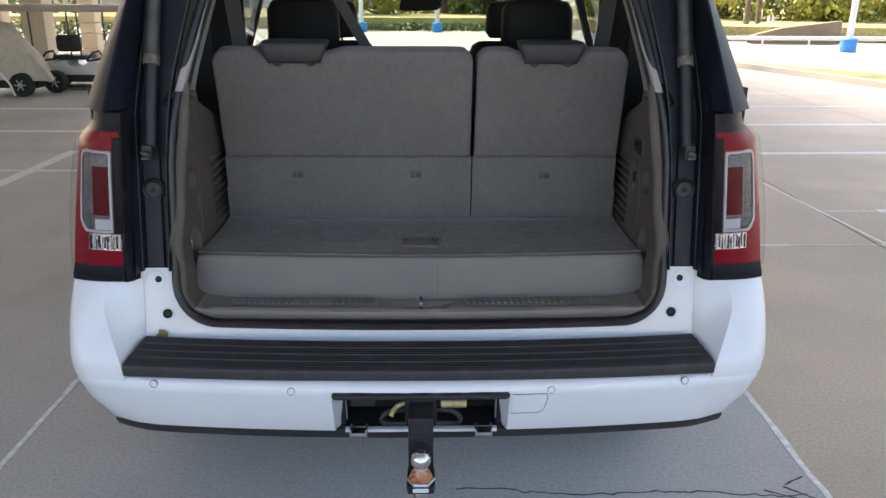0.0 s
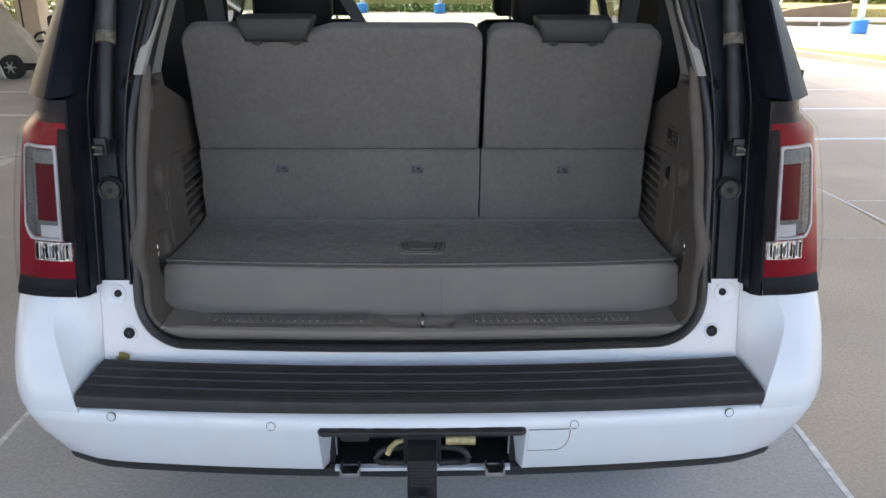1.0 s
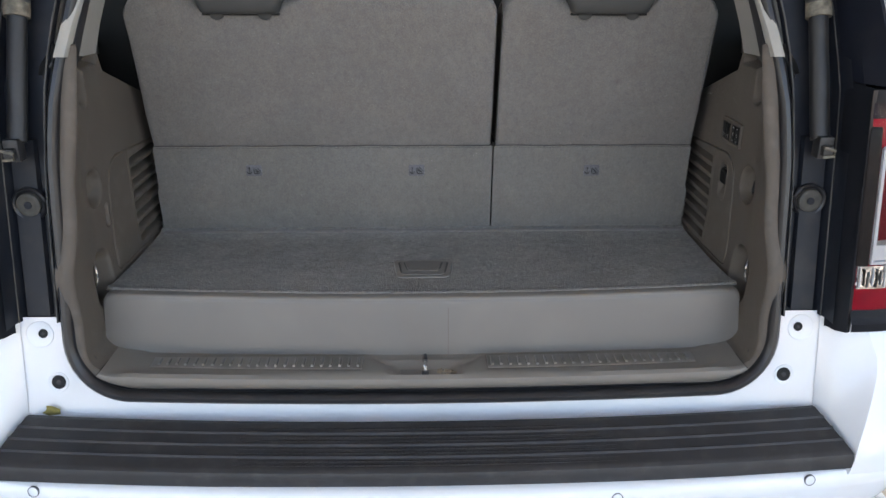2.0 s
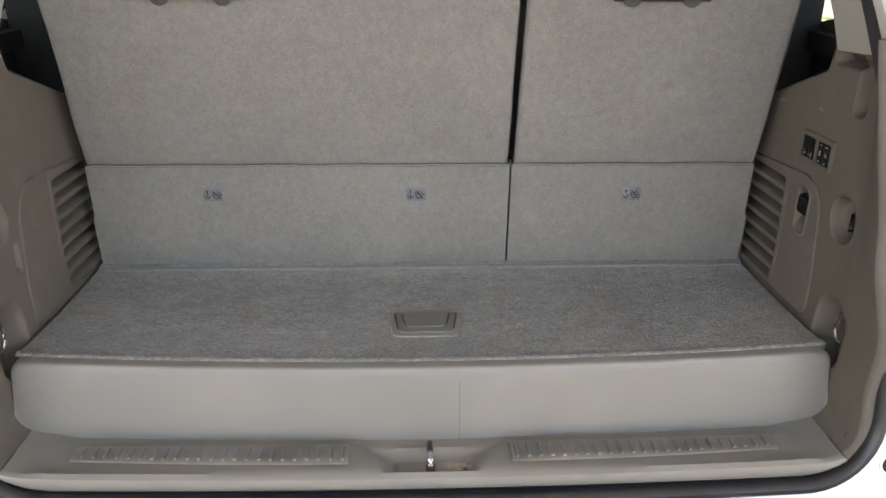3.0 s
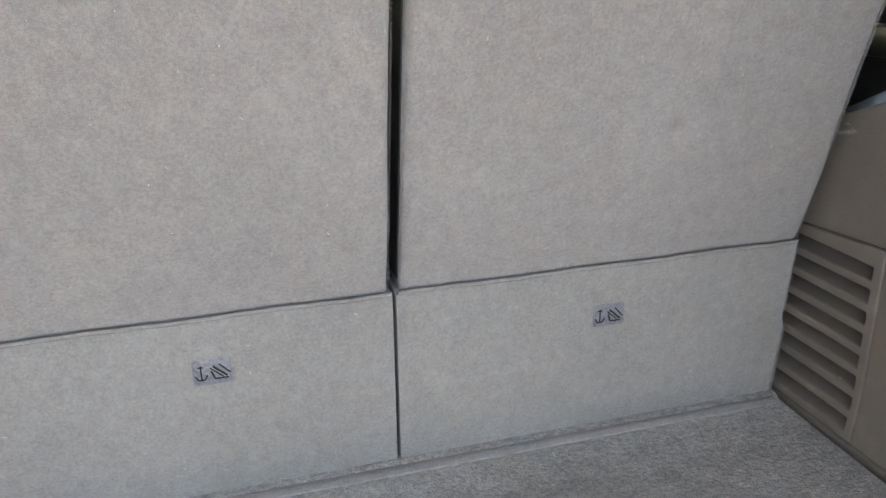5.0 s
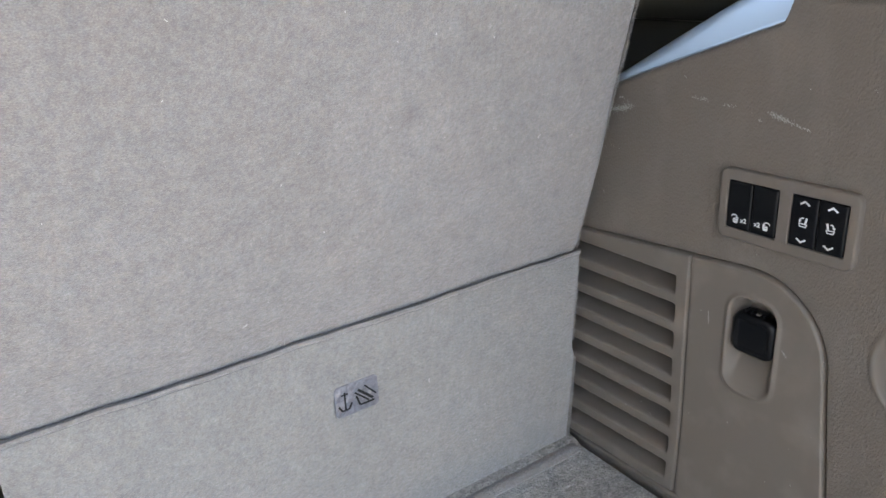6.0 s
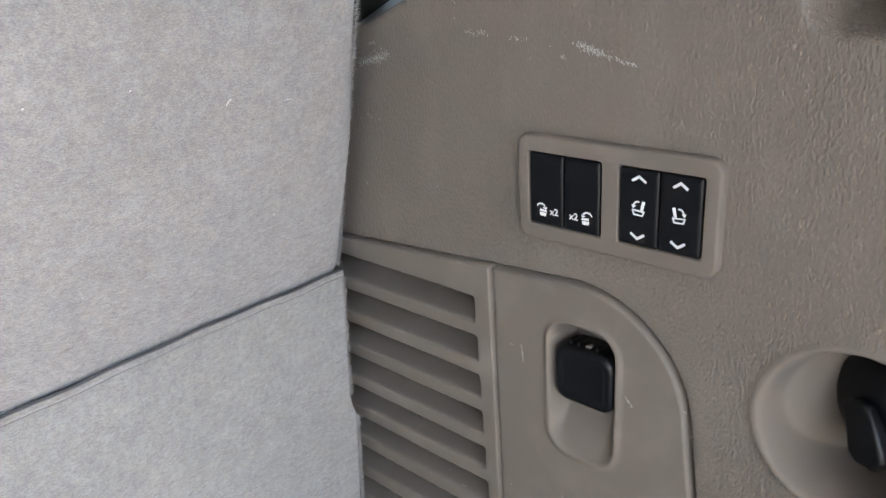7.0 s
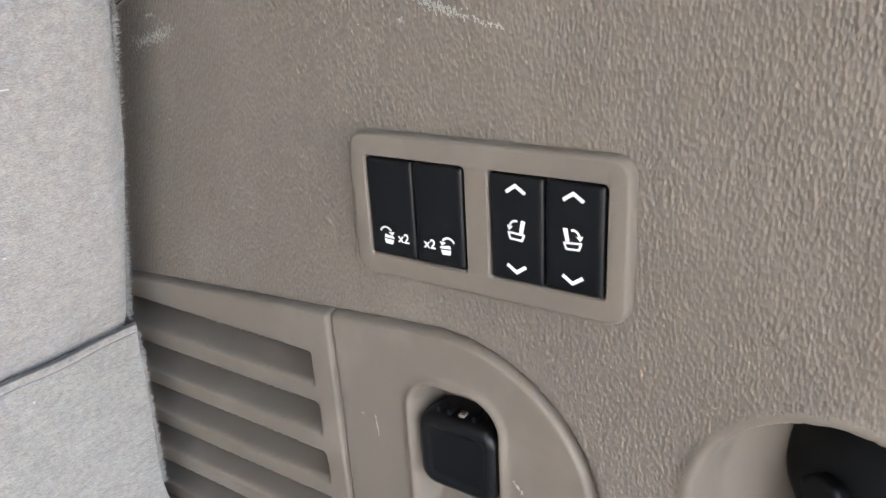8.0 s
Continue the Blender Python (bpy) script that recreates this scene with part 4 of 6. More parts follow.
pull = part("lid_handle", prism(tapered(0.068, hy - 0.046, hy + 0.050, 0.016, 0.15), "z", hz - 0.004, hz + 0.0035, 0.002, 3), "sill_trim", lid, "recessed grey plastic pull handle")
part("handle_well", prism(tapered(0.0585, hy - 0.026, hy + 0.0415, 0.010, 0.16), "z", hz + 0.002, hz + 0.0039, 0.0003), "black_plastic", pull)
part("handle_flap", prism(tapered(0.0535, hy - 0.034, hy + 0.0395, 0.010, 0.15), "z", hz + 0.003, hz + 0.0052, 0.0010, 3), "handle_taupe", pull)
part("grip_gap", prism(tapered(0.0462, hy - 0.013, hy + 0.037, 0.009, 0.22), "z", hz + 0.0045, hz + 0.0056, 0.0002), "black_plastic", pull)
part("handle_grip", prism(tapered(0.0420, hy - 0.017, hy + 0.0365, 0.009, 0.22), "z", hz + 0.0050, hz + 0.0070, 0.0010, 3), "handle_taupe", pull)

# sill trim behind the seal, with two ribbed scuff plates and a pocket for the striker
rings = swept([(-0.018, 0.0), (-0.021, 0.016), (-0.028, 0.024), (-0.038, 0.027), (-0.047, 0.025), (-0.053, 0.017), (-0.055, 0.006), (-0.056, -0.02), (-0.0565, -0.035), (-0.0565, -0.042), (-0.0565, -0.047), (-0.0565, -0.053), (-0.0565, -0.060), (-0.0565, -0.068), (-0.0565, -0.078), (-0.0565, -0.088), (-0.057, -0.12)], top=1.40)
slim = []


def corner_at(x, z):
    """Above 1 outside the rounded lower corner that the sill trim and the side trim share."""
    return (max(abs(x) - 0.56, 0.0) / 0.116) ** 4.5 + (max(0.905 - z, 0.0) / 0.0865) ** 4.5


for r, (px, pz) in zip(rings, opening(0.0, 1.40)):
    if abs(px) > 0.666 or pz > 0.95:
        continue
    side = float(smooth(0.55, 0.67, abs(px)))
    keep, jy = 1.0, jamb_y(pz)
    fall = 0.042 * min(abs(px), 0.58) ** 2 * float(smooth(0.675, 0.575, abs(px)))
    while abs(px) > 0.585 and keep > 0.3 and corner_at(px + (r[8][0] - px) * keep, pz + (r[8][2] - pz) * keep - fall) < 1:
        keep -= 0.004
    row = []
    for x, y, z in r:
        fx, fz = px + (x - px) * keep, pz + (z - pz) * keep
        dip = fall * float(smooth(jy - 0.022, jy + 0.004, y))
        # a scoop round the striker, wider towards the lid
        if 0.80 < fz < 0.84 and y > 2.128:
            w = 0.080 + 0.050 * float(smooth(2.150, 2.196, y))
            dip = max(dip, 0.017 * float(smooth(w, w - 0.028, abs(fx))) * (1 - 0.9 * float(smooth(2.156, 2.200, y))))
        # a shallow groove in front of the lid's face
        lf = lid_front(px) - 0.019
        dip += 0.004 * float(smooth(lf - 0.018, lf - 0.013, y)) * float(smooth(0.62, 0.57, abs(px)))
        row.append((fx, jy - (jy - y) * (1 - 0.37 * side) if y < jy else y, fz - dip))
    slim.append(row)
rings = slim
trim = part("sill_trim", loft(rings), "sill_trim", suv, "dusty taupe sill trim")
for sd in (-1, 1):
    row = min(rings, key=lambda r: abs(r[3][0] - sd * 0.70))
    part("trim_joint", tube([(x, y - 0.0002, z + 0.0002) for x, y, z in row[1:9]], 0.0009, 5), "under", trim)
for s in (-1, 1):
    rings = []
    for k in np.linspace(0, 1, 12):
        x = 0.127 + 0.430 * k
        y0, y1 = 2.136 + 0.05 * x * x + 0.010 * k * k, 2.184 + 0.042 * x * x
        lift = 0.001 - 0.014 * x * x
        rings.append([(s * x, y0, 0.822 + lift), (s * x, y0 + 0.003, 0.8245 + lift), (s * x, y1 - 0.002, 0.8265 + lift), (s * x, y1, 0.821 + lift)])
    plate = part("scuff_plate", loft(rings, caps=True), "scuff_metal", suv, "ribbed dull metal scuff plate")
    for k in range(23):
        x = 0.136 + 0.0184 * k
        t = (x - 0.127) / 0.445
        lift = 0.001 - 0.014 * x * x
        y0, y1 = 2.142 + 0.05 * x * x + 0.010 * t * t, 2.176 + 0.042 * x * x
        if y1 - y0 > 0.006:
            part("rib", box(s * x - 0.0026, s * x + 0.0026, y0, y1, 0.824 + lift, 0.8290 + lift, 0.0017, 2), "scuff_metal", plate)
pocket = box(-0.051, 0.050, 2.129, 2.159, 0.800, 0.8085, 0.002)
part("striker_plate", pocket, "sill_trim", trim)
strike = tube([(0, 2.132, 0.806), (0, 2.132, 0.822), (0, 2.137, 0.828), (0, 2.172, 0.832), (0, 2.178, 0.828), (0, 2.178, 0.806)], 0.0040, 10)
mud = bmesh.new()
mrng = random.Random(4)
for _ in range(90):
    mx, my, mr = 0.040 + mrng.gauss(0, 0.013), 2.150 + mrng.gauss(0, 0.004), mrng.uniform(0.0008, 0.0028)
    turned([(mr, 0.0), (mr * 0.8, 0.0006), (mr * 0.3, 0.001)], (mx, my, 0.8083), "z", 6, bm=mud)
tagged(part("mud_crumbs", mud, "mud", trim, "dried tan mud"), kind="stuff")
striker = part("striker", strike, "chrome", suv, "steel latch striker loop")
part("striker_boot", box(-0.0075, 0.0075, 2.124, 2.144, 0.806, 0.8165, 0.003), "rubber", striker)
part("striker_sleeve", tube([(0, 2.154, 0.8300), (0, 2.172, 0.8322), (0, 2.179, 0.828)], 0.0052, 10), "rubber", striker)


# ---- side trim panels ----
def sd_box(y, z, cy, cz, hy, hz, r):
    a, b = np.abs(y - cy) - hy + r, np.abs(z - cz) - hz + r
    return np.sqrt(np.maximum(a, 0) ** 2 + np.maximum(b, 0) ** 2) + np.minimum(np.maximum(a, b), 0) - r


def corner(d1, d2, r):
    """The inside of two edges that meet in a rounded corner."""
    a, b = d1 + r, d2 + r
    return np.sqrt(np.maximum(a, 0) ** 2 + np.maximum(b, 0) ** 2) + np.minimum(np.maximum(a, b), 0) - r


def groove(d, w, deep):
    return deep * np.exp(-(d / w) ** 2)


def panel_top(y):
    return np.where(y < 2.440, 1.415 + 0.11 * np.maximum(2.40 - y, 0), np.where(y < 2.462, 1.415 - 0.053 * smooth(2.440, 2.462, y), 1.362 - 0.377 * (y - 2.462)))


def side_panel(s, cell, has_latch):
    """The load space's side wall: a lattice whose depth follows its door, louvres, recesses and seams."""
    ys = np.concatenate([np.linspace(0, 1, 12)[:-1] * 0.06 + 2.20, np.arange(2.26, 2.70, cell), np.linspace(2.70, 2.84, 8)])
    vs = np.concatenate([np.linspace(-1, 0, 36)[:-1], np.linspace(0, 1, int(0.47 / cell))])
    Y, V = np.meshgrid(ys, vs)
    mid = np.minimum(1.30, panel_top(Y) - 0.03)
    low = 0.905
    turn = 1.12 * np.clip(-V, 0, 1) ** 2.2
    Z = np.where(V < 0.85, low + (mid - low) * V / 0.85, mid + (panel_top(Y) - mid) * (V - 0.85) / 0.15)
    Z = np.where(V < 0, low - 0.088 * np.sin(turn) ** 0.444, Z)
    # the rear edge leans with the body
    jy = np.where(Z < 1.35, 2.145 + 0.19 * (Z - 0.8), 2.25 + 0.4 * (Z - 1.35))
    edge = jy - 0.030 + 0.024 * smooth(1.04, 0.905, Z) + 0.020 * smooth(1.0, 1.15, Z)
    k = np.clip((2.26 - Y) / 0.06, 0, 1)
    Yr = np.where(Y < 2.26, 2.26 + (edge - 2.26) * k, Y)
    X = 0.681 - (0.015 + 0.020 * smooth(1.15, 1.37, Z)) * smooth(2.31, 2.20, Y) * (0.25 + 0.75 * smooth(0.95, 1.12, Z))
    X = X - (0.006 - 0.003 * smooth(2.27, 2.24, Y)) * smooth(1.02, 0.92, Z)
    # below, the panel rounds the corner towards the sill
    X = np.where(V < 0, 0.56 + (X - 0.56) * np.cos(turn) ** 0.444, X)
    nx, nz = np.cos(turn[:, 0]) ** 1.556 * 0.088, -np.sin(turn[:, 0]) ** 1.556 * 0.114
    nx, nz = nx / np.hypot(nx, nz), nz / np.hypot(nx, nz)
    # the door with its rounded corners
    dz_top = Z - (1.184 - 0.070 * (Y - 2.462))
    d_edge = (2.374 + 0.125 * (Z - 0.945)) - Y
    d_bot = 0.942 - Z
    door = np.maximum(corner(d_edge, dz_top, 0.062), corner(d_edge, d_bot, 0.020))
    D = groove(door, 0.0012, 0.0065) + 0.0008 * smooth(-0.002, 0.0, door)
    # a vertical seam parts the louvres from the door
    seam = Y - (2.519 - 0.012 * (1.181 - Z))
    D += np.where(door < 0, groove(seam, 0.0011, 0.0028), 0)
    # louvres
    v = Z
    start = smooth(2.5325, 2.5355, Y + 0.03 * (1.16 - v))
    for i in range(8):
        top = 1.157 - 0.0266 * i
        w = 0.0175
        f = (top - v) / w
        prof = np.where((f > 0) & (f < 1), smooth(0, 0.10, f) * np.clip(1 - f, 0, 1) ** 0.9, 0)
        D += 0.052 * prof * start
    # latch or slot
    if has_latch:
        d = sd_box(Y, Z, 2.4574, 1.1180, 0.0203, 0.0408, 0.0135)
        deep = 0.001 + 0.017 * smooth(1.078, 1.125, Z)
        D += deep * smooth(0.0015, -0.007, d) - 0.0015 * np.exp(-((d - 0.0015) / 0.0022) ** 2)
    else:
        d = sd_box(Y, Z, 2.368, 1.075, 0.008, 0.024, 0.006)
        D += 0.02 * smooth(0.001, -0.003, d)
    # round dish and oval tie-down recess
    r = np.sqrt((Y - 2.324) ** 2 + (Z - 1.147) ** 2)
    D += (0.012 + 0.040 * smooth(2.366, 2.318, Y)) * smooth(0.0400, 0.0335, r) - 0.0010 * np.exp(-((r - 0.0418) / 0.0022) ** 2)
    d = sd_box(Y, Z, 2.298, 0.955, 0.042, 0.062, 0.036)
    D += 0.040 * smooth(0.004, -0.014, d)
    # grip slot with its ledge
    d = np.minimum(sd_box(Y, Z, 2.343, 1.357, 0.0185, 0.044, 0.014), sd_box(Y, Z, 2.398, 1.395, 0.042, 0.012, 0.010))
    D += 0.034 * smooth(0.003, -0.012, d)
    P = np.stack([s * (X + D), Yr, Z], -1)
    # the top rolls over outwards towards the window
    # and a black upstand under the window rises behind it, lower towards the seat
    roll = []
    for a in (0.4, 0.9, 1.4):
        roll.append(np.stack([s * (X[-1] + 0.007 * (1 - math.cos(a))), Yr[-1], Z[-1] + 0.006 * math.sin(a)], -1))
    wide = smooth(2.452, 2.475, Y[-1])
    span = 0.108 * wide * smooth(2.660, 2.555, Y[-1])
    for f in (0.0, 0.06, 0.15, 0.3, 0.5, 0.7, 0.85, 0.93):
        roll.append(np.stack([s * (X[-1] + 0.008 + span * f), Yr[-1], Z[-1] + 0.006 + 0.535 * span * (f - 0.16 * f * f)], -1))
    for o, h in ((1.0, 0.0), (1.05, -0.05), (1.08, -0.2), (1.1, -0.8)):
        roll.append(np.stack([s * (X[-1] + 0.008 + span * o), Yr[-1], Z[-1] + 0.006 + span * (0.447 + h)], -1))
    roll.append(np.stack([s * (X[-1] + 0.05 + 0.12 * wide), Yr[-1], Z[-1] - 0.05], -1))
    # the rear edge turns round to the seal
    P = np.concatenate([P, np.stack(roll)], 0)
    lip = []
    fill = len(P) - len(nx)
    nx, nz = np.append(nx, np.ones(fill)), np.append(nz, np.zeros(fill))
    for a in (0.5, 1.0, 1.6):
        q = P[:, 0].copy()
        q[:, 0] += s * nx * 0.019 * (1 - math.cos(a))
        q[:, 1] -= 0.011 * math.sin(a)
        q[:, 2] += nz * 0.019 * (1 - math.cos(a))
        lip.append(q)
    q = P[:, 0].copy()
    q[:, 0] += s * nx * 0.038
    q[:, 1] += 0.002
    q[:, 2] += nz * 0.038
    lip.append(q)
    P = np.concatenate([np.stack(lip[::-1], 1), P], 1)
    n_lip = len(lip)
    dd = np.full(P.shape[:2], 1.0)
    dd[:door.shape[0], n_lip:] = door
    ss = np.full(P.shape[:2], -1.0)
    ss[:door.shape[0], n_lip:] = seam
    inside = (dd[:-1, :-1] + dd[1:, 1:] + dd[1:, :-1] + dd[:-1, 1:]) < 0
    vent = inside & ((ss[:-1, :-1] + ss[1:, 1:]) > 0)
    rows = np.zeros(inside.shape, bool)
    rows[door.shape[0] + 2:] = True
    rr = np.full(P.shape[:2], 1.0)
    rr[:door.shape[0], n_lip:] = r
    dish = rr[:-1, :-1] < 0.0425
    lips = np.zeros(inside.shape, bool)
    lips[:door.shape[0] + 1, :n_lip] = True
    rows &= ~lips
    panel = grid_mesh("side_trim", P, ~inside & ~rows & ~dish & ~lips, "taupe_grain", suv, "grained taupe plastic side trim")
    grid_mesh("trim_edge", P, lips, "taupe_fine", panel, "smooth pale rear edge")
    grid_mesh("trim_ledge", P, rows, "ledge", panel, "smooth rolled top edge")
    grid_mesh("outlet_dish", P, dish, "taupe_fine", panel, "smooth round dish")
    leaf = grid_mesh("access_door", P, inside & ~vent, "taupe_fine", panel, "flush access door")
    grille = grid_mesh("vent_grille", P, vent, "taupe_fine", panel, "louvred vent grille")
    return panel


panel_right = side_panel(1, 0.00105, True)
panel_left = side_panel(-1, 0.003, False)

# latch of the access door: a rounded paddle with a shallow square dimple, and its clip above
def dished(cy, cz, hw, hh, r, steps):
    """Rings of one rounded outline, each pulled in by a distance and set at a depth."""
    rings = []
    for inset, x in steps:
        rings.append([(x, y, z) for y, z in rrect(cy, cz, hw - inset, hh - inset, max(r - inset * 0.8, 0.0008), 6)])
    return loft(rings, closed=True, caps=True)


latch = part("door_latch", dished(2.4560, 1.1288, 0.0188, 0.0176, 0.0080, [(0.0015, 0.698), (0.0, 0.690), (0.0, 0.6835), (0.0006, 0.6812), (0.0018, 0.6797), (0.0036, 0.6791), (0.0050, 0.6793), (0.0060, 0.6801), (0.0072, 0.6803), (0.0110, 0.6803)]), "switch_black", panel_right, "black latch paddle")
part("latch_pin", box(0.6825, 0.686, 2.4530, 2.4560, 1.1470, 1.1486, 0.0006), "taupe_grain", latch)
for y in (2.4655, 2.4605, 2.4490):
    part("latch_tooth", box(0.6830, 0.690, y - 0.0009, y + 0.0009, 1.1455, 1.1487, 0.0004), "switch_black", latch)

# power outlet cap in the dish: a domed rubber plug with a pull tab
def outlet(bm):
    bmesh.ops.transform(bm, matrix=Matrix.Translation((0.706, 2.3205, 1.1520)) @ Matrix.Scale(1.42, 4) @ Matrix.Rotation(radians(-34), 4, "Z") @ Matrix.Rotation(radians(-25), 4, "X"), verts=bm.verts)
    return bm


cap = part("outlet_cap", outlet(turned([(0.016, 0.022), (0.0165, 0.010), (0.0180, 0.0085), (0.0182, 0.002), (0.0172, -0.0012), (0.0140, -0.0034), (0.0085, -0.0046), (0.003, -0.0050)], (0, 0, 0), "x", 40)), "switch_black", panel_right, "black rubber power outlet cap")
tab = prism([(0.74 * a, 0.74 * b) for a, b in ((0.0080, 0.004), (0.0085, -0.006), (0.0100, -0.0175), (0.0070, -0.0225), (-0.002, -0.0245), (-0.0085, -0.0215), (-0.0095, -0.016), (-0.0080, -0.004), (-0.0060, 0.003), (0.0, 0.0062))], "x", -0.0085, -0.0030, 0.0016, 3)
part("pull_tab", outlet(tab), "switch_black", cap)

for s, panel in ((1, panel_right), (-1, panel_left)):
    ringpts = [(s * (0.700 + 0.004 * math.sin(a)), 2.285 + 0.026 * math.cos(a), 0.972 + 0.030 * math.sin(a)) for a in np.linspace(0, 2 * math.pi, 20, endpoint=False)]
    part("tie_down_ring", tube(ringpts, 0.0032, 8, closed=True), "chrome", panel, "chrome tie-down ring")
    part("ring_anchor", box(s * 0.716 - 0.006, s * 0.716 + 0.006, 2.258, 2.284, 0.930, 0.968, 0.004), "black_plastic", panel)

# seat switches on the wall: a raised bezel with two pairs of rockers
PX = 0.6793
BZ = 1.2335


def pierced(outer, holes, x):
    """A flat plate at one depth, with holes in it."""
    bm = bmesh.new()
    for pts in [outer] + holes:
        vs = [bm.verts.new((x, p[0], p[1])) for p in pts]
        for v, w in zip(vs, vs[1:] + vs[:1]):
            bm.edges.new((v, w))
    bmesh.ops.triangle_fill(bm, use_beauty=True, edges=bm.edges)
    return bm


wells = ((2.4450, 2.4862), (2.3938, 2.4346))
holes = [rrect((a + b) / 2, BZ, (b - a) / 2 + 0.0012, 0.0197, 0.0016, 3) for a, b in wells]
bez = pierced(rrect(2.4400, BZ, 0.0525, 0.0260, 0.0052, 6), holes, PX - 0.0030)
rings = [[(PX - 0.0030 + d, y, z) for y, z in rrect(2.4400, BZ, 0.0525 + o, 0.0260 + o, 0.0052 + o, 6)] for o, d in ((0.0, 0.0), (0.0007, 0.0002), (0.0013, 0.0008), (0.0017, 0.0020), (0.0019, 0.0050))]
join(bez, loft(rings, closed=True))
for (a, b), hole in zip(wells, holes):
    cy = (a + b) / 2
    rings = [[(PX - 0.0030 + d, y, z) for y, z in rrect(cy, BZ, (b - a) / 2 + 0.0012 - o, 0.0197 - o, 0.0016, 3)] for o, d in ((0.0, 0.0), (0.0004, 0.0003), (0.0008, 0.0012), (0.0010, 0.0045))]
    join(bez, loft(rings, closed=True))
bmesh.ops.remove_doubles(bez, verts=bez.verts, dist=1e-5)
bmesh.ops.recalc_face_normals(bez, faces=bez.faces)
bezel = part("switch_panel", bez, "taupe_fine", suv, "taupe bezel with black seat switches", smooth=30)
for y0, y1 in wells:
    ym = (y0 + y1) / 2
    part("switch_well", box(PX + 0.0005, PX + 0.003, y0 - 0.001, y1 + 0.001, BZ - 0.0195, BZ + 0.0195), "under", bezel)
    for a, b in ((y0, ym - 0.0002), (ym + 0.0002, y1)):
        part("rocker_switch", dished((a + b) / 2, BZ, (b - a) / 2, 0.0187, 0.0012, [(0.0, PX + 0.001), (0.0, PX - 0.0018), (0.0003, PX - 0.0027), (0.0010, PX - 0.0032), (0.0022, PX - 0.0034), (0.0060, PX - 0.0034)]), "switch_black", bezel)
MX = PX - 0.0037


def mark(strokes, w=0.0013):
    """White printed strokes on a switch, each a line of y, z points."""
    bm = bmesh.new()
    lift = 0.0
    for line in strokes:
        for (ya, za), (yb, zb) in zip(line, line[1:]):
            d = Vector((yb - ya, zb - za))
            n = Vector((-d.y, d.x)).normalized() * w / 2
            e = d.normalized() * w * 0.3
            lift += 0.000015
            vs = [bm.verts.new((MX - lift, p[0], p[1])) for p in ((ya - e.x + n.x, za - e.y + n.y), (ya - e.x - n.x, za - e.y - n.y), (yb + e.x - n.x, zb + e.y - n.y), (yb + e.x + n.x, zb + e.y + n.y))]
            bm.faces.new(vs)
    return bm


def printed(text, y, z, size):
    """Letters printed on a switch, read from inside the car."""
    cu = bpy.data.curves.new("text", "FONT")
    cu.body, cu.size, cu.align_x, cu.align_y = text, size, "CENTER", "CENTER"
    cu.offset = size * 0.02
    tmp = bpy.data.objects.new("text", cu)
    dep = bpy.context.evaluated_depsgraph_get()
    scene.collection.objects.link(tmp)
    dep.update()
    me = bpy.data.meshes.new_from_object(tmp.evaluated_get(dep))
    bm = bmesh.new()
    bm.from_mesh(me)
    bpy.data.objects.remove(tmp)
    m = Matrix(((0, 0, -1, MX), (-1, 0, 0, y), (0, 1, 0, z), (0, 0, 0, 1)))
    bmesh.ops.transform(bm, matrix=m, verts=bm.verts)
    return bm


def blob(shapes):
    """White printed solid shapes, each an outline of y, z points."""
    bm = bmesh.new()
    for k, pts in enumerate(shapes):
        bm.faces.new([bm.verts.new((MX - 0.00002 * k, p[0], p[1])) for p in pts])
    bmesh.ops.recalc_face_normals(bm, faces=bm.faces)
    return bm


def arc(P, cx, cz, rx, rz, a0, a1, n=7):
    return [P(cx + rx * math.cos(radians(a)), cz + rz * math.sin(radians(a))) for a in np.linspace(a0, a1, n)]


def seat_icon(y, z, k, flip):
    """A seat with a folding arrow over it."""
    f = -1 if flip else 1

    def P(a, b):
        return (y - f * a * k, z + b * k)
    cushion = [P(-0.80, -0.30), P(0.85, -0.42), P(0.62, -0.98), P(-0.60, -0.92), P(-0.80, -0.30)]
    bm = mark([cushion, arc(P, -0.05, 0.12, 0.62, 0.78, 75, 165, 6)], 0.00072)
    return join(bm, blob([[P(0.32, -0.25), P(0.72, -0.28), P(1.0, 0.95), P(0.55, 1.02)], [P(-1.0, 0.42), P(-0.32, 0.32), P(-0.72, -0.12)]]))


def fold_icon(y, z, k, flip):
    """A folded seat with an arrow curving over it."""
    f = -1 if flip else 1

    def P(a, b):
        return (y - f * a * k, z + b * k)
    bm = mark([arc(P, -0.25, 0.30, 0.82, 0.72, 160, 30, 7)], 0.00075)
    return join(bm, blob([[P(0.05, 0.42), P(0.95, 0.50), P(0.62, 0.0)], [P(-0.45, 0.12), P(0.70, -0.02), P(0.90, -0.22), P(0.85, -0.36), P(-0.55, -0.30)], [P(-0.60, -0.44), P(0.80, -0.50), P(0.62, -1.08), P(-0.45, -1.05)]]))


for y, flip in ((2.4242, False), (2.4040, True)):
    for z, up in ((1.2478, 1), (1.2198, -1)):
        part("arrow_mark", mark([[(y + 0.0032, z - up * 0.0011), (y, z + up * 0.0011)], [(y, z + up * 0.0011), (y - 0.0032, z - up * 0.0011)]], 0.00125), "mark_white", bezel)
    part("seat_mark", seat_icon(y, 1.2338, 0.0035, flip), "mark_white", bezel)
for y, yt, flip in ((2.4778, 2.4708, False), (2.4520, 2.4592, True)):
    part("fold_mark", fold_icon(y, 1.2232, 0.0031, flip), "mark_white", bezel)
    part("count_mark", printed("x2", yt, 1.2228, 0.0050), "mark_white", bezel)

# pale scuffs on the trim beside the seat
rng = random.Random(11)
flecks = bmesh.new()


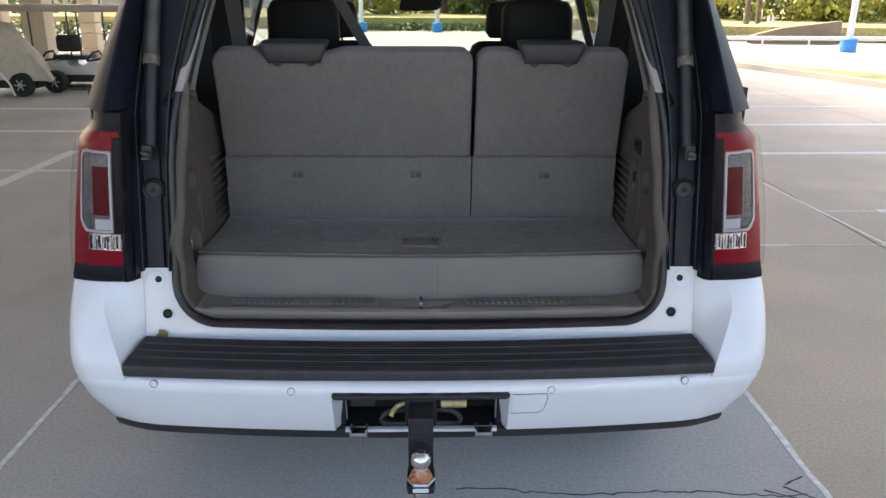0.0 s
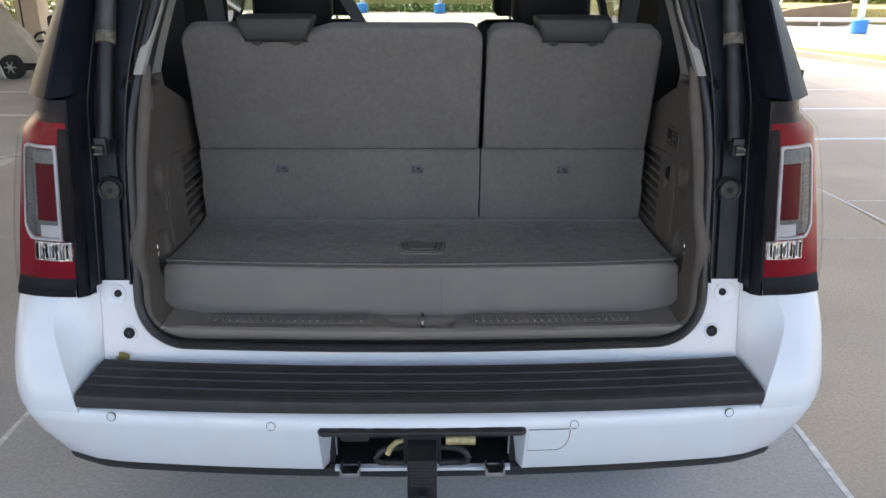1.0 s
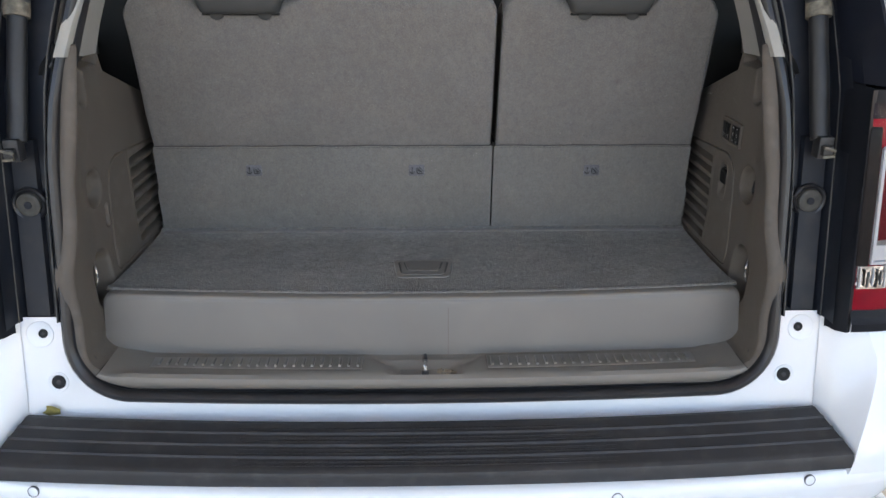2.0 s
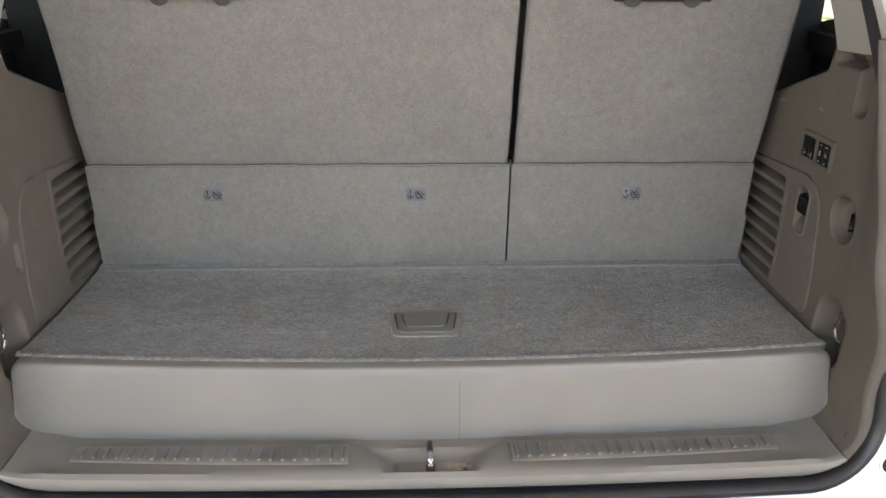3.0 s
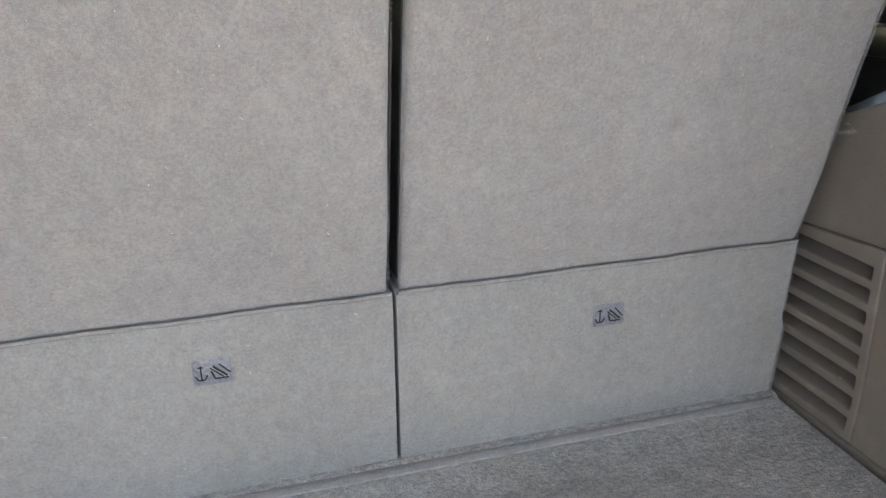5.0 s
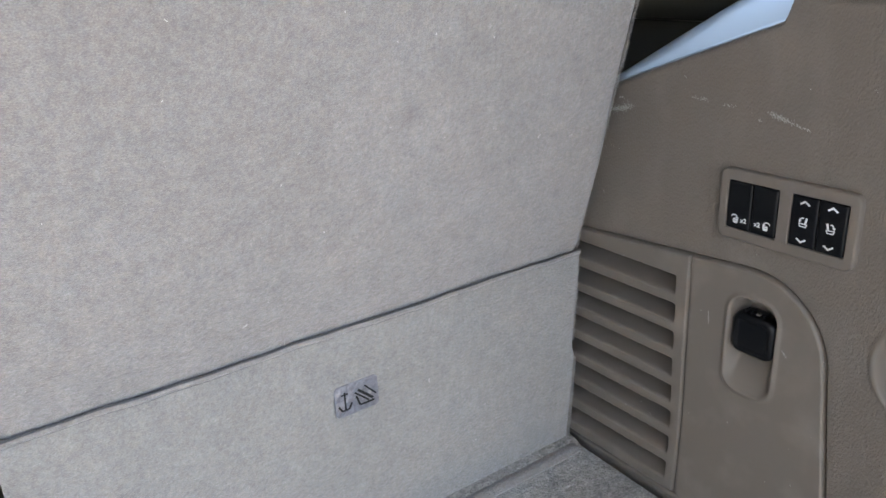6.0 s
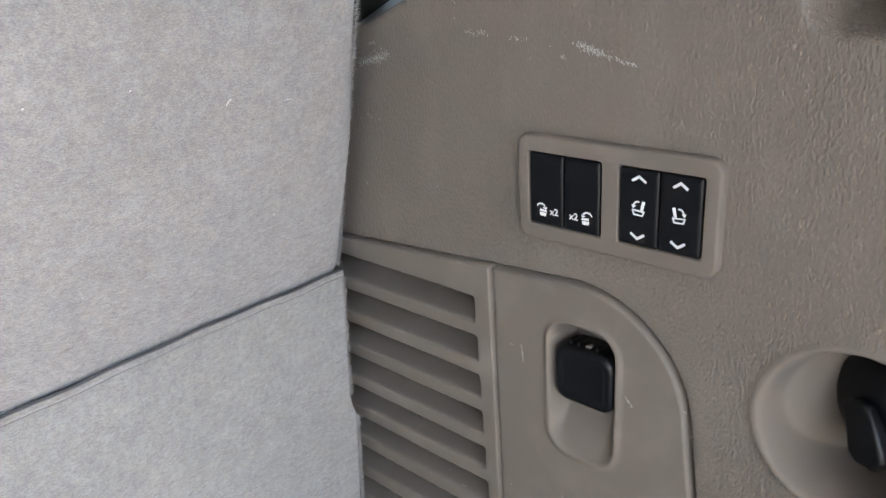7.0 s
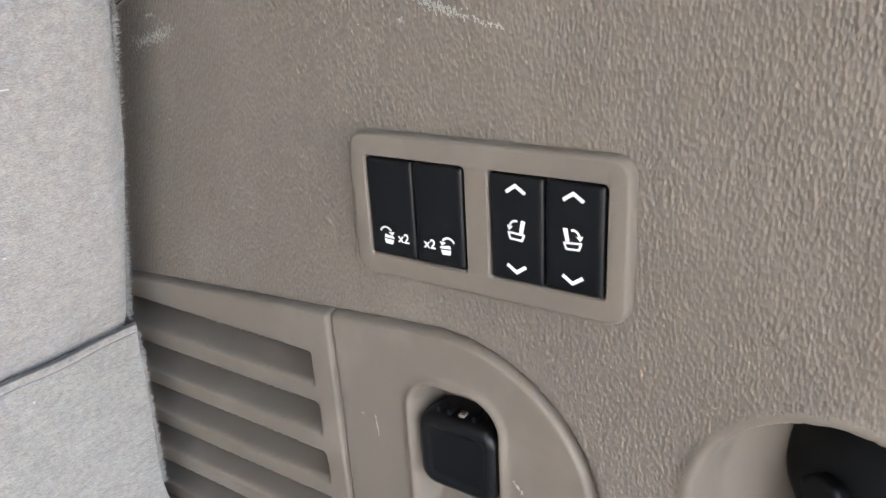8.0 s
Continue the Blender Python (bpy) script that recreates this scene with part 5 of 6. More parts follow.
def scuff(y0, z0, y1, z1, wide, n):
    for _ in range(n):
        k = rng.betavariate(2, 2)
        y = y0 + (y1 - y0) * k + rng.gauss(0, wide)
        z = z0 + (z1 - z0) * k + rng.gauss(0, wide * 0.8)
        ln, w = rng.uniform(0.0002, 0.0008), rng.uniform(0.00008, 0.0002)
        a = rng.gauss(1.2, 0.5)
        d, e = (math.cos(a) * ln, math.sin(a) * ln), (-math.sin(a) * w, math.cos(a) * w)
        flecks.faces.new([flecks.verts.new((0.6803, y + p, z + q)) for p, q in ((-d[0] - e[0], -d[1] - e[1]), (d[0] - e[0], d[1] - e[1]), (d[0] + e[0], d[1] + e[1]), (-d[0] + e[0], -d[1] + e[1]))])


scuff(2.618, 1.287, 2.584, 1.2955, 0.0020, 260)
scuff(2.606, 1.300, 2.596, 1.301, 0.0006, 18)
scuff(2.463, 1.3060, 2.444, 1.3005, 0.0011, 150)
scuff(2.446, 1.3010, 2.428, 1.2965, 0.0006, 40)
scuff(2.4695, 1.2992, 2.4675, 1.2990, 0.0005, 12)
scuff(2.530, 1.3085, 2.512, 1.3090, 0.0008, 26)
scuff(2.500, 1.3070, 2.488, 1.3065, 0.0006, 16)
scuff(2.640, 1.262, 2.600, 1.255, 0.0030, 10)
scuff(2.4975, 1.138, 2.4960, 1.124, 0.0002, 26)
scuff(2.4310, 1.1285, 2.4255, 1.1225, 0.0003, 22)
for _ in range(26):
    y, z = rng.uniform(2.39, 2.62), rng.uniform(0.97, 1.33)
    scuff(y, z, y + rng.uniform(-0.006, 0.006), z + rng.uniform(-0.004, 0.004), 0.0003, rng.choice((1, 1, 2, 3)))
tagged(part("scuffing", flecks, "scuff", panel_right, "pale scuffs", smooth=0), kind="stuff")

# pillar trim above the panels
for s in (-1, 1):
    rings = []
    for z in np.linspace(1.405, 1.86, 9):
        k = (z - 1.43) / 0.235
        yb = jamb_y(z) - 0.010 - 0.020 * float(smooth(1.60, 1.44, z))
        xi, xo = 0.654 - 0.050 * k - 0.006 * k * k, 0.672 - 0.050 * k - 0.006 * k * k
        rings.append([(s * (xo + 0.006), yb + 0.014, z), (s * (xo + 0.003), yb + 0.002, z), (s * (xo - 0.004), yb, z), (s * (xi + 0.002), yb + 0.004, z), (s * (xi - 0.001), yb + 0.012, z), (s * (xi + 0.012), yb + 0.10, z), (s * (xi + 0.022), 2.440 + 0.10 * max(k, 0), z), (s * (xi + 0.034), 2.448 + 0.10 * max(k, 0), z), (s * (xi + 0.12), 2.46 + 0.10 * max(k, 0), z)])
    rings = [[(x, y, z + 0.11 * max(0.0, 2.40 - y) * (1 - float(smooth(1.40, 1.60, z)))) for x, y, z in r] for r in rings]
    part("pillar_trim", loft(rings), "garnish", suv, "light greige pillar trim")

# ---- third-row seats, seen from behind ----
seat_w = {"wide": (-0.655, 0.1625), "narrow": (0.1775, 0.657)}


def seat_back(x0, x1, heads, label):
    """A folding seat back: carpeted panel below a seam, taller carpeted back above, and its head restraint."""
    wide = x0 < -0.5
    inner, sd = (x1 + 0.0055, -1) if wide else (x0 - 0.0055, 1)
    ol = [(inner, 0.9425), (inner, 1.1575)] + [(sd * x, z) for x, z in ((0.6555, 1.1575), (0.6572, 1.1560), (0.6576, 1.063), (0.6592, 1.053), (0.6620, 1.045), (0.6622, 1.020), (0.6612, 0.9425))]
    base = prism(ol, "y", 2.0, 2.05, 0.0025, 3)
    for v in base.verts:
        v.co.y += 0.641 - 0.018 * (v.co.z - 0.942) / 0.215
    seat = part("third_row_seat", base, "panel_carpet", suv, label)
    # the back above: rows from the seam to the top and over it
    prof = [(2.690, 1.1595), (2.632, 1.1585), (2.6255, 1.1605), (2.6225, 1.166), (2.600, 1.25), (2.574, 1.34), (2.551, 1.42), (2.535, 1.475), (2.531, 1.495), (2.535, 1.510), (2.548, 1.519), (2.580, 1.523), (2.64, 1.520), (2.68, 1.500), (2.71, 1.44), (2.76, 1.16)]
    cols = [0.0, 0.006, 0.014, 0.03, 0.05] + list(np.linspace(0.09, 0.91, 15)) + [0.95, 0.97, 0.986, 0.994, 1.0]
    rings = []
    for c in cols:
        row = []
        for y, z in prof:
            taper = 0.005 * (z - 1.16) / 0.35
            a, b = x0 + (taper if x0 < -0.5 else 0), x1 - (taper if x1 > 0.5 else 0)
            x = a + (b - a) * c
            dist = min(x - a, b - x)
            drop = 0.030 * (1 - min(dist / 0.035, 1)) ** 2 * float(smooth(1.44, 1.52, z))
            back = 0.006 * (1 - min(dist / 0.007, 1)) ** 2 if y < 2.6 or z < 1.2 else 0
            puff = -0.004 * math.sin(math.pi * c) * math.sin(math.pi * min(max((z - 1.16) / 0.34, 0), 1)) if y < 2.63 else 0
            for hx in heads:
                drop += 0.022 * float(smooth(0.112, 0.095, abs(x - hx))) * float(smooth(1.47, 1.515, z))
            row.append((x, y + back + puff, z - drop))
        rings.append(row)
    part("seat_upper", loft(rings, caps=True), "seat_carpet", seat)
    # black upholstered side, added to put the gap's deep shade into colour
    edge = x1 if wide else x0
    part("seat_side", prism([(2.640, 1.168), (2.556, 1.470), (2.600, 1.495), (2.670, 1.470), (2.745, 1.168)], "x", *sorted((edge - sd * 0.0012, edge + sd * 0.004))), "seat_black", seat, "black seat side that darkens the gap")
    # stitched roll along the seam between the two
    ends = sorted((inner, sd * 0.6560))
    part("seam_welt", tube([(x, 2.6212 + 0.0004 * math.sin(90 * x), 1.1602 + 0.0005 * math.sin(37 * x) + 0.0003 * math.sin(140 * x)) for x in np.linspace(ends[0] + 0.002, ends[1] - 0.001, 60)], 0.0024, 6), "seat_carpet", seat)
    # thin dark tubes paint the shaded creases above and below the roll
    for dz, thick in ((-0.0024, 0.0005), (0.0026, 0.0008)):
        part("seam_thread", tube([(x, 2.6204 - 0.26 * dz + 0.0003 * math.sin(90 * x), 1.1602 + dz + 0.0006 * math.sin(37 * x) + 0.0003 * math.sin(140 * x)) for x in np.linspace(ends[0] + 0.002, ends[1] - 0.001, 60)], thick, 5), "seat_black", seat, "dark line painting the shade of the seam's crease")
    for hx in heads:
        rows = []
        for z, w, y0, y1 in ((1.478, 0.080, 2.514, 2.58), (1.484, 0.085, 2.506, 2.59), (1.505, 0.092, 2.500, 2.61), (1.524, 0.099, 2.500, 2.62), (1.534, 0.101, 2.506, 2.63), (1.541, 0.099, 2.525, 2.63), (1.543, 0.092, 2.55, 2.62)):
            o = rrect(hx, (y0 + y1) / 2, w, (y1 - y0) / 2, 0.016, 4)
            rows.append([(x, y, z) for x, y in o])
        head = part("headrest", loft(rows, closed=True, caps=True), "leather_grey", seat, "folded grey leather head restraint")
        # near-black strip painting the shadow below the head restraint
        part("headrest_gap", box(hx - 0.084, hx + 0.084, 2.5275, 2.545, 1.4735, 1.4790, 0.002), "under", seat)
        for d in (-0.052, 0.052):
            part("headrest_collar", turned([(0.017, 0.010), (0.017, -0.003), (0.013, -0.006), (0.005, -0.0065)], (hx + d, 2.532, 1.481), "y", 18), "leather_grey", seat)
    return seat


seat_left = seat_back(*seat_w["wide"], (-0.394,), "wide grey carpeted folding seat back")
seat_right = seat_back(*seat_w["narrow"], (0.4075,), "narrow grey carpeted folding seat back")


def fabric_tag(x, z, seat):
    """A small woven tag with an anchor and seat sign, sewn to the carpet."""
    y = 2.6415 - 0.018 * (z - 0.942) / 0.215
    base = prism(rrect(x, z, 0.0195, 0.0140, 0.004), "y", y - 0.0022, y + 0.001, 0.0006)
    part("anchor_tag", base, "tag_fabric", seat, "worn woven tag with an anchor sign")
    ink = bmesh.new()
    yy = y - 0.0026

    def stroke(pts, w):
        for (xa, za), (xb, zb) in zip(pts, pts[1:]):
            d = Vector((xb - xa, zb - za))
            n = Vector((-d.y, d.x)).normalized() * w / 2
            ink.faces.new([ink.verts.new((x + p[0], yy, z + p[1])) for p in ((xa + n.x, za + n.y), (xa - n.x, za - n.y), (xb - n.x, zb - n.y), (xb + n.x, zb + n.y))])
    stroke([(-0.011, 0.008), (-0.011, -0.008)], 0.0016)
    stroke([(-0.017, -0.003), (-0.014, -0.008), (-0.008, -0.008), (-0.005, -0.003)], 0.0016)
    stroke([(-0.014, 0.006), (-0.008, 0.006)], 0.0013)
    stroke([(-0.001, 0.001), (0.002, -0.008), (0.015, -0.008)], 0.0018)
    stroke([(0.001, 0.006), (0.014, -0.006)], 0.0022)
    stroke([(0.007, 0.008), (0.017, -0.003)], 0.0015)
    stroke([(-0.002, 0.0045), (0.010, -0.0065)], 0.0014)
    part("tag_sign", ink, "tag_ink", seat)


fabric_tag(-0.418, 1.100, seat_left)
fabric_tag(-0.018, 1.099, seat_left)
fabric_tag(0.417, 1.097, seat_right)

# lint on the carpets
rng = random.Random(7)
fluff = bmesh.new()
for k in range(260):
    on_lid = k % 5 < 2
    x = rng.uniform(-0.62, 0.62)
    if on_lid:
        p = Vector((x, rng.uniform(2.27, 2.61), 0.9385))
    else:
        z = rng.uniform(0.96, 1.49)
        p = Vector((x, (2.639 - 0.018 * (z - 0.942) / 0.215) if z < 1.155 else 2.619 - 0.282 * (z - 1.172) - 0.004, z))
    a, ln = rng.uniform(0, math.pi), rng.choice((0.0008, 0.001, 0.0012, 0.0015, 0.002, 0.004))
    w = rng.uniform(0.00015, 0.00035)
    d = Vector((math.cos(a), math.sin(a), 0)) if on_lid else Vector((math.cos(a), -0.25 * math.sin(a), math.sin(a)))
    n = Vector((-d.y, d.x, 0.0)) if on_lid else Vector((-d.z, 0, d.x))
    h = Vector((0, 0, 0.0012)) if on_lid else Vector((0, -0.0015, 0))
    m = p + d * ln * 0.5 + n * ln * rng.uniform(-0.15, 0.15)
    q = [p, m, p + d * ln]
    for u, v in zip(q, q[1:]):
        fluff.faces.new([fluff.verts.new(t) for t in (u + n * w + h, u - n * w + h, v - n * w + h, v + n * w + h)])
bmesh.ops.solidify(fluff, geom=list(fluff.faces), thickness=0.0004)
tagged(part("lint", fluff, "lint", None), "pale lint and fibres scattered on the grey carpets", "lint", kind="stuff")

# loose fibres along the cut edges of the carpet
rng = random.Random(5)
hair = bmesh.new()


def fringe(p0, p1, out, n, ln):
    p0, p1, out = Vector(p0), Vector(p1), Vector(out)
    for _ in range(n):
        p = p0.lerp(p1, rng.random()) + Vector((0, rng.uniform(-0.001, 0.002), 0))
        d = (out + Vector((rng.gauss(0, 0.4), rng.gauss(0, 0.3), rng.gauss(0, 0.5)))).normalized() * ln * rng.uniform(0.3, 1.5)
        w = Vector((0, 0.00016, 0.00016))
        hair.faces.new([hair.verts.new(v) for v in (p - w, p + w, p + d)])


fringe((0.6622, 2.640, 0.945), (0.6622, 2.632, 1.043), (1, -0.2, 0), 1300, 0.0024)
fringe((0.6576, 2.631, 1.063), (0.6574, 2.624, 1.155), (1, -0.2, 0), 900, 0.0024)
fringe((0.6562, 2.627, 1.162), (0.6512, 2.537, 1.475), (1, -0.2, 0), 3000, 0.0026)
fringe((-0.6620, 2.640, 0.945), (-0.6575, 2.624, 1.155), (-1, -0.2, 0), 400, 0.0018)
fringe((-0.6535, 2.627, 1.162), (-0.648, 2.540, 1.475), (-1, -0.2, 0), 400, 0.0014)
fringe((0.1630, 2.624, 1.165), (0.1630, 2.534, 1.48), (1, -0.2, 0), 500, 0.0018)
fringe((0.1770, 2.624, 1.165), (0.1770, 2.534, 1.48), (-1, -0.2, 0), 500, 0.0018)
tagged(part("carpet_fibres", hair, "seat_carpet", None, smooth=0), "loose grey carpet fibres along the seat edges", "fibres", kind="stuff")

# a dry leaf caught above the step pad
leafy = bmesh.new()
outline = [(0.0, 0.0), (0.008, 0.006), (0.010, 0.014), (0.018, 0.013), (0.026, 0.007), (0.024, -0.002), (0.016, -0.004), (0.008, -0.005)]
outline = [(1.5 * a, 1.5 * b) for a, b in outline]
for lift in (0.0, 0.0008):
    leafy.faces.new([leafy.verts.new((-0.760 - 0.012 + a, 2.133 - 0.008 - lift - 0.3 * b, 0.737 + b)) for a, b in outline])
tagged(part("dry_leaf", leafy, "dry_leaf"), "small dry yellow leaf scrap on the white sill", "leaf")

# ---- cabin ahead of the load space ----
def cabin_seat(x, y, w, h, head):
    rows = []
    for z, hw, y0, y1 in ((0.95, w * 0.95, y - 0.05, y + 0.14), (1.20, w, y - 0.08, y + 0.10), (h - 0.08, w * 0.95, y - 0.11, y + 0.04), (h - 0.02, w * 0.86, y - 0.10, y + 0.02), (h, w * 0.7, y - 0.08, y)):
        rows.append([(px, py, z) for px, py in rrect(x, (y0 + y1) / 2, hw, (y1 - y0) / 2, 0.06, 4)])
    seat = part("cabin_seat", loft(rows, closed=True, caps=True), "seat_black", suv, "black leather cabin seat")
    rows = []
    for z, hw, d in ((h + 0.02, head * 0.86, 0.045), (h + 0.05, head, 0.055), (h + 0.17, head * 0.98, 0.055), (h + 0.205, head * 0.86, 0.045), (h + 0.215, head * 0.6, 0.03)):
        rows.append([(px, py, z) for px, py in rrect(x, y - 0.06, hw, d, 0.035, 4)])
    part("head_restraint", loft(rows, closed=True, caps=True), "seat_black", seat)
    for dx in (-0.06, 0.06):
        part("restraint_post", tube([(x + dx, y - 0.06, h - 0.03), (x + dx, y - 0.06, h + 0.05)], 0.007, 8), "chrome", seat)
    part("seat_cushion", prism(rrect(x, y + 0.30, w, 0.28, 0.06), "z", 0.82, 0.98, 0.03), "seat_black", seat)


for x in (-0.515, 0.50):
    cabin_seat(x, 3.62, 0.25, 1.44, 0.155)
    cabin_seat(x, 4.60, 0.26, 1.42, 0.150)
part("cabin_floor", box(-0.80, 0.80, 2.16, 5.9, 0.70, 0.74), "cabin_dark", suv)
part("load_floor", box(-0.70, 0.70, 2.25, 2.70, 0.75, 0.80), "cabin_dark", suv)
for s in (-1, 1):
    part("cabin_wall", box(s * 0.80 - 0.03 * (s > 0), s * 0.80 + 0.03 * (s < 0), 2.30, 6.0, 0.72, 1.24, 0.01), "cabin_dark", suv)
    part("belt_strap", loft([[(s * (0.70 - 0.05 * k), 2.86 + 0.02 * k, 1.86 - 0.50 * k), (s * (0.655 - 0.05 * k), 2.90 + 0.02 * k, 1.86 - 0.50 * k)] for k in (0, 0.5, 1)]), "belt", suv, "grey seat belt")
for s in (-1, 1):
    part("quarter_trim", box(s * 0.82 - 0.08, s * 0.82 + 0.08, 2.91, 3.46, 1.20, 1.86, 0.03), "cabin_dark", suv, "black pillar trim")
part("middle_belt", loft([[(-0.335 + 0.115 * k, 3.0, 1.68 - 0.20 * k), (-0.29 + 0.115 * k, 3.0, 1.68 - 0.20 * k)] for k in (-0.8, 0, 1)]), "belt", suv)
part("dashboard", prism([(5.25, 0.75), (5.25, 1.16), (5.40, 1.24), (5.95, 1.20), (5.95, 0.75)], "x", -0.78, 0.78, 0.03), "cabin_dark", suv)
wheel = tube([(-0.42 + 0.185 * math.cos(a), 5.12 + 0.05 * math.sin(a), 1.16 + 0.18 * math.sin(a)) for a in np.linspace(0, 2 * math.pi, 28, endpoint=False)], 0.016, 8, closed=True)
part("steering_wheel", wheel, "seat_black", suv)
mirror = part("rear_view_mirror", prism([(-0.155, 1.60), (-0.150, 1.57), (-0.06, 1.562), (0.09, 1.572), (0.115, 1.60), (0.11, 1.64), (-0.14, 1.64)], "y", 5.17, 5.20, 0.010, 3), "seat_black", suv)
part("mirror_stalk", tube([(-0.02, 5.2, 1.62), (-0.02, 5.30, 1.70)], 0.02, 8), "seat_black", mirror)
part("headliner", prism([(2.46, 1.83), (2.9, 1.86), (4.6, 1.84), (5.05, 1.78), (5.05, 1.80), (4.6, 1.865), (2.9, 1.885), (2.46, 1.855)], "x", -0.70, 0.70), "cabin_grey", suv)

# ---- outer shell ----
def arch(cy, r, n=10):
    return [(cy + r * math.cos(a), 0.40 + r * math.sin(a)) for a in np.linspace(math.pi, 0, n)]


side = [(2.45, 0.52)] + arch(3.02, 0.46) + [(3.55, 0.36)] + [(5.35, 0.36)] + arch(5.96, 0.46) + [(6.9, 0.42), (7.04, 0.60), (7.02, 0.95), (6.85, 1.12), (5.85, 1.22), (5.6, 1.37), (2.62, 1.37), (2.46, 1.30), (2.36, 1.10), (2.33, 0.93), (2.45, 0.92)]
for s in (-1, 1):
    part("body_side", prism(side, "x", s * 0.955, s * 0.998, 0.012), "white_paint", suv)
    for y0, y1 in ((2.40, 3.30), (3.36, 4.35), (4.42, 5.35)):
        slope = 0.30 if y1 > 5 else 0.0
        pane = loft([[(s * 0.930, y0, 1.385), (s * 0.930, y1, 1.385)], [(s * 0.88, y0 + 0.03, 1.58), (s * 0.88, y1 - slope * 0.6, 1.58)], [(s * 0.80, y0 + 0.06, 1.80), (s * 0.80, y1 - slope * 1.2, 1.80)]])
        part("side_glass", thick(pane, 0.004), "privacy_glass" if y0 < 4.4 else "clear_glass", suv, "dark tinted side window" if y0 < 4.4 else "")
        part("side_pillar", thick(loft([[(s * 0.932, y1 - 0.002, 1.38), (s * 0.932, y1 + 0.06, 1.38)], [(s * 0.80, y1 - slope * 1.2 - 0.03, 1.81), (s * 0.80, y1 - slope * 1.2 + 0.06, 1.81)]]), 0.03), "cabin_dark", suv)
    part("belt_rail", prism([(2.34, 1.20), (5.6, 1.20), (5.6, 1.39), (3.0, 1.39), (2.85, 1.418), (2.34, 1.425)], "x", min(s * 0.90, s * 0.96), max(s * 0.90, s * 0.96)), "cabin_dark", suv)
    part("window_ledge", box(min(s * 0.865, s * 0.899), max(s * 0.865, s * 0.899), 2.47, 3.30, 1.345, 1.385, 0.003), "ledge", suv, "glossy black ledge under the side window")
    for cy in (3.02, 5.96):
        tyre = part("wheel", turned([(0.24, -0.12), (0.36, -0.13), (0.395, -0.10), (0.40, 0.0), (0.395, 0.10), (0.36, 0.13), (0.24, 0.12)], (s * 0.86, cy, 0.40), "x", 40), "tyre", suv)
        part("rim", turned([(0.245, -0.10), (0.25, 0.10), (0.20, 0.11), (0.06, 0.125), (0.03, 0.13)], (s * 0.86, cy, 0.40), "x", 20), "steel", tyre)
part("roof", prism([(2.40, 1.86), (2.55, 1.90), (3.2, 1.93), (4.4, 1.915), (4.95, 1.86), (4.90, 1.84), (4.4, 1.875), (3.2, 1.895), (2.6, 1.87)], "x", -0.80, 0.80, 0.004), "white_paint", suv)
part("windscreen", thick(loft([[(-0.72, 4.95, 1.84), (0.72, 4.95, 1.84)], [(-0.80, 5.40, 1.56), (0.80, 5.40, 1.56)], [(-0.86, 5.86, 1.24), (0.86, 5.86, 1.24)]]), 0.004), "clear_glass", suv)
part("bonnet", prism([(5.85, 1.20), (6.5, 1.16), (6.95, 1.08), (7.04, 0.95), (7.02, 0.50), (6.9, 0.45), (6.9, 0.9), (5.9, 0.95)], "x", -0.955, 0.955, 0.03), "white_paint", suv)
part("underbody", box(-0.80, 0.80, 2.16, 6.9, 0.42, 0.60, 0.02), "under", suv)


# ---- the ground and the car park ----
# one sheet to the horizon, just under the slabs
earth = loft([[(-700, y, -0.02) for y in (-500, -40, 60, 900)], [(-60, y, -0.02) for y in (-500, -40, 60, 900)], [(60, y, -0.02) for y in (-500, -40, 60, 900)], [(700, y, -0.02) for y in (-500, -40, 60, 900)]])
tagged(part("ground", earth, "road"), "pale sunlit concrete and asphalt ground", "ground", kind="structure")
slabs = tagged(new("pavement"), "jointed grey concrete parking slabs with white joint lines", "pavement", kind="structure")
XJ = [-13.6, -9.9, -6.9, -3.87, -1.575, 1.434, 3.215, 6.2, 9.2]
YJ = [-8.0, -4.0, -0.6, 5.16, 8.37, 11.95, 15.2, 18.9]
for xa, xb in zip(XJ, XJ[1:]):
    for ya, yb in zip(YJ, YJ[1:]):
        g = 0.006
        # slabs on the right carry the bounced sunlight in their base colour
        part("slab", box(xa + g, xb - g, ya + g, yb - g, -0.15, 0.0, 0.003, 1), "concrete_warm_bounce" if xa > 1.4 else "concrete", slabs)
lines = tagged(new("joint_lines"), "white joint sealant and parking lines on concrete", "line", kind="structure")
rng = random.Random(3)


def ground_line(x0, y0, x1, y1, w, mat="joint_white", n=24, wobble=0.003, h=0.002):
    """A slightly uneven painted or sealed line on the ground."""
    d = Vector((x1 - x0, y1 - y0))
    nrm = Vector((-d.y, d.x)).normalized()
    rings = []
    for i in range(n + 1):
        p = Vector((x0, y0)) + d * i / n
        a, b = w / 2 + rng.uniform(-wobble, wobble), w / 2 + rng.uniform(-wobble, wobble)
        rings.append([(p.x - nrm.x * a, p.y - nrm.y * a, 0.0004), (p.x - nrm.x * a, p.y - nrm.y * a, h), (p.x + nrm.x * b, p.y + nrm.y * b, h), (p.x + nrm.x * b, p.y + nrm.y * b, 0.0004)])
    return part("line", loft(rings), mat, lines)


for x in (-1.575, 1.434):
    ground_line(x, -4, x, 5.1, 0.024, n=90, wobble=0.005)
ground_line(3.275, 5.18, 3.16, 7.0, 0.022)
ground_line(1.45, 5.16, 2.6, 5.16, 0.022)
ground_line(2.6, 5.16, 3.3, 5.16, 0.010)
ground_line(3.25, 6.04, 3.68, 6.04, 0.014)
ground_line(3.70, 6.04, 6.2, 6.03, 0.085)
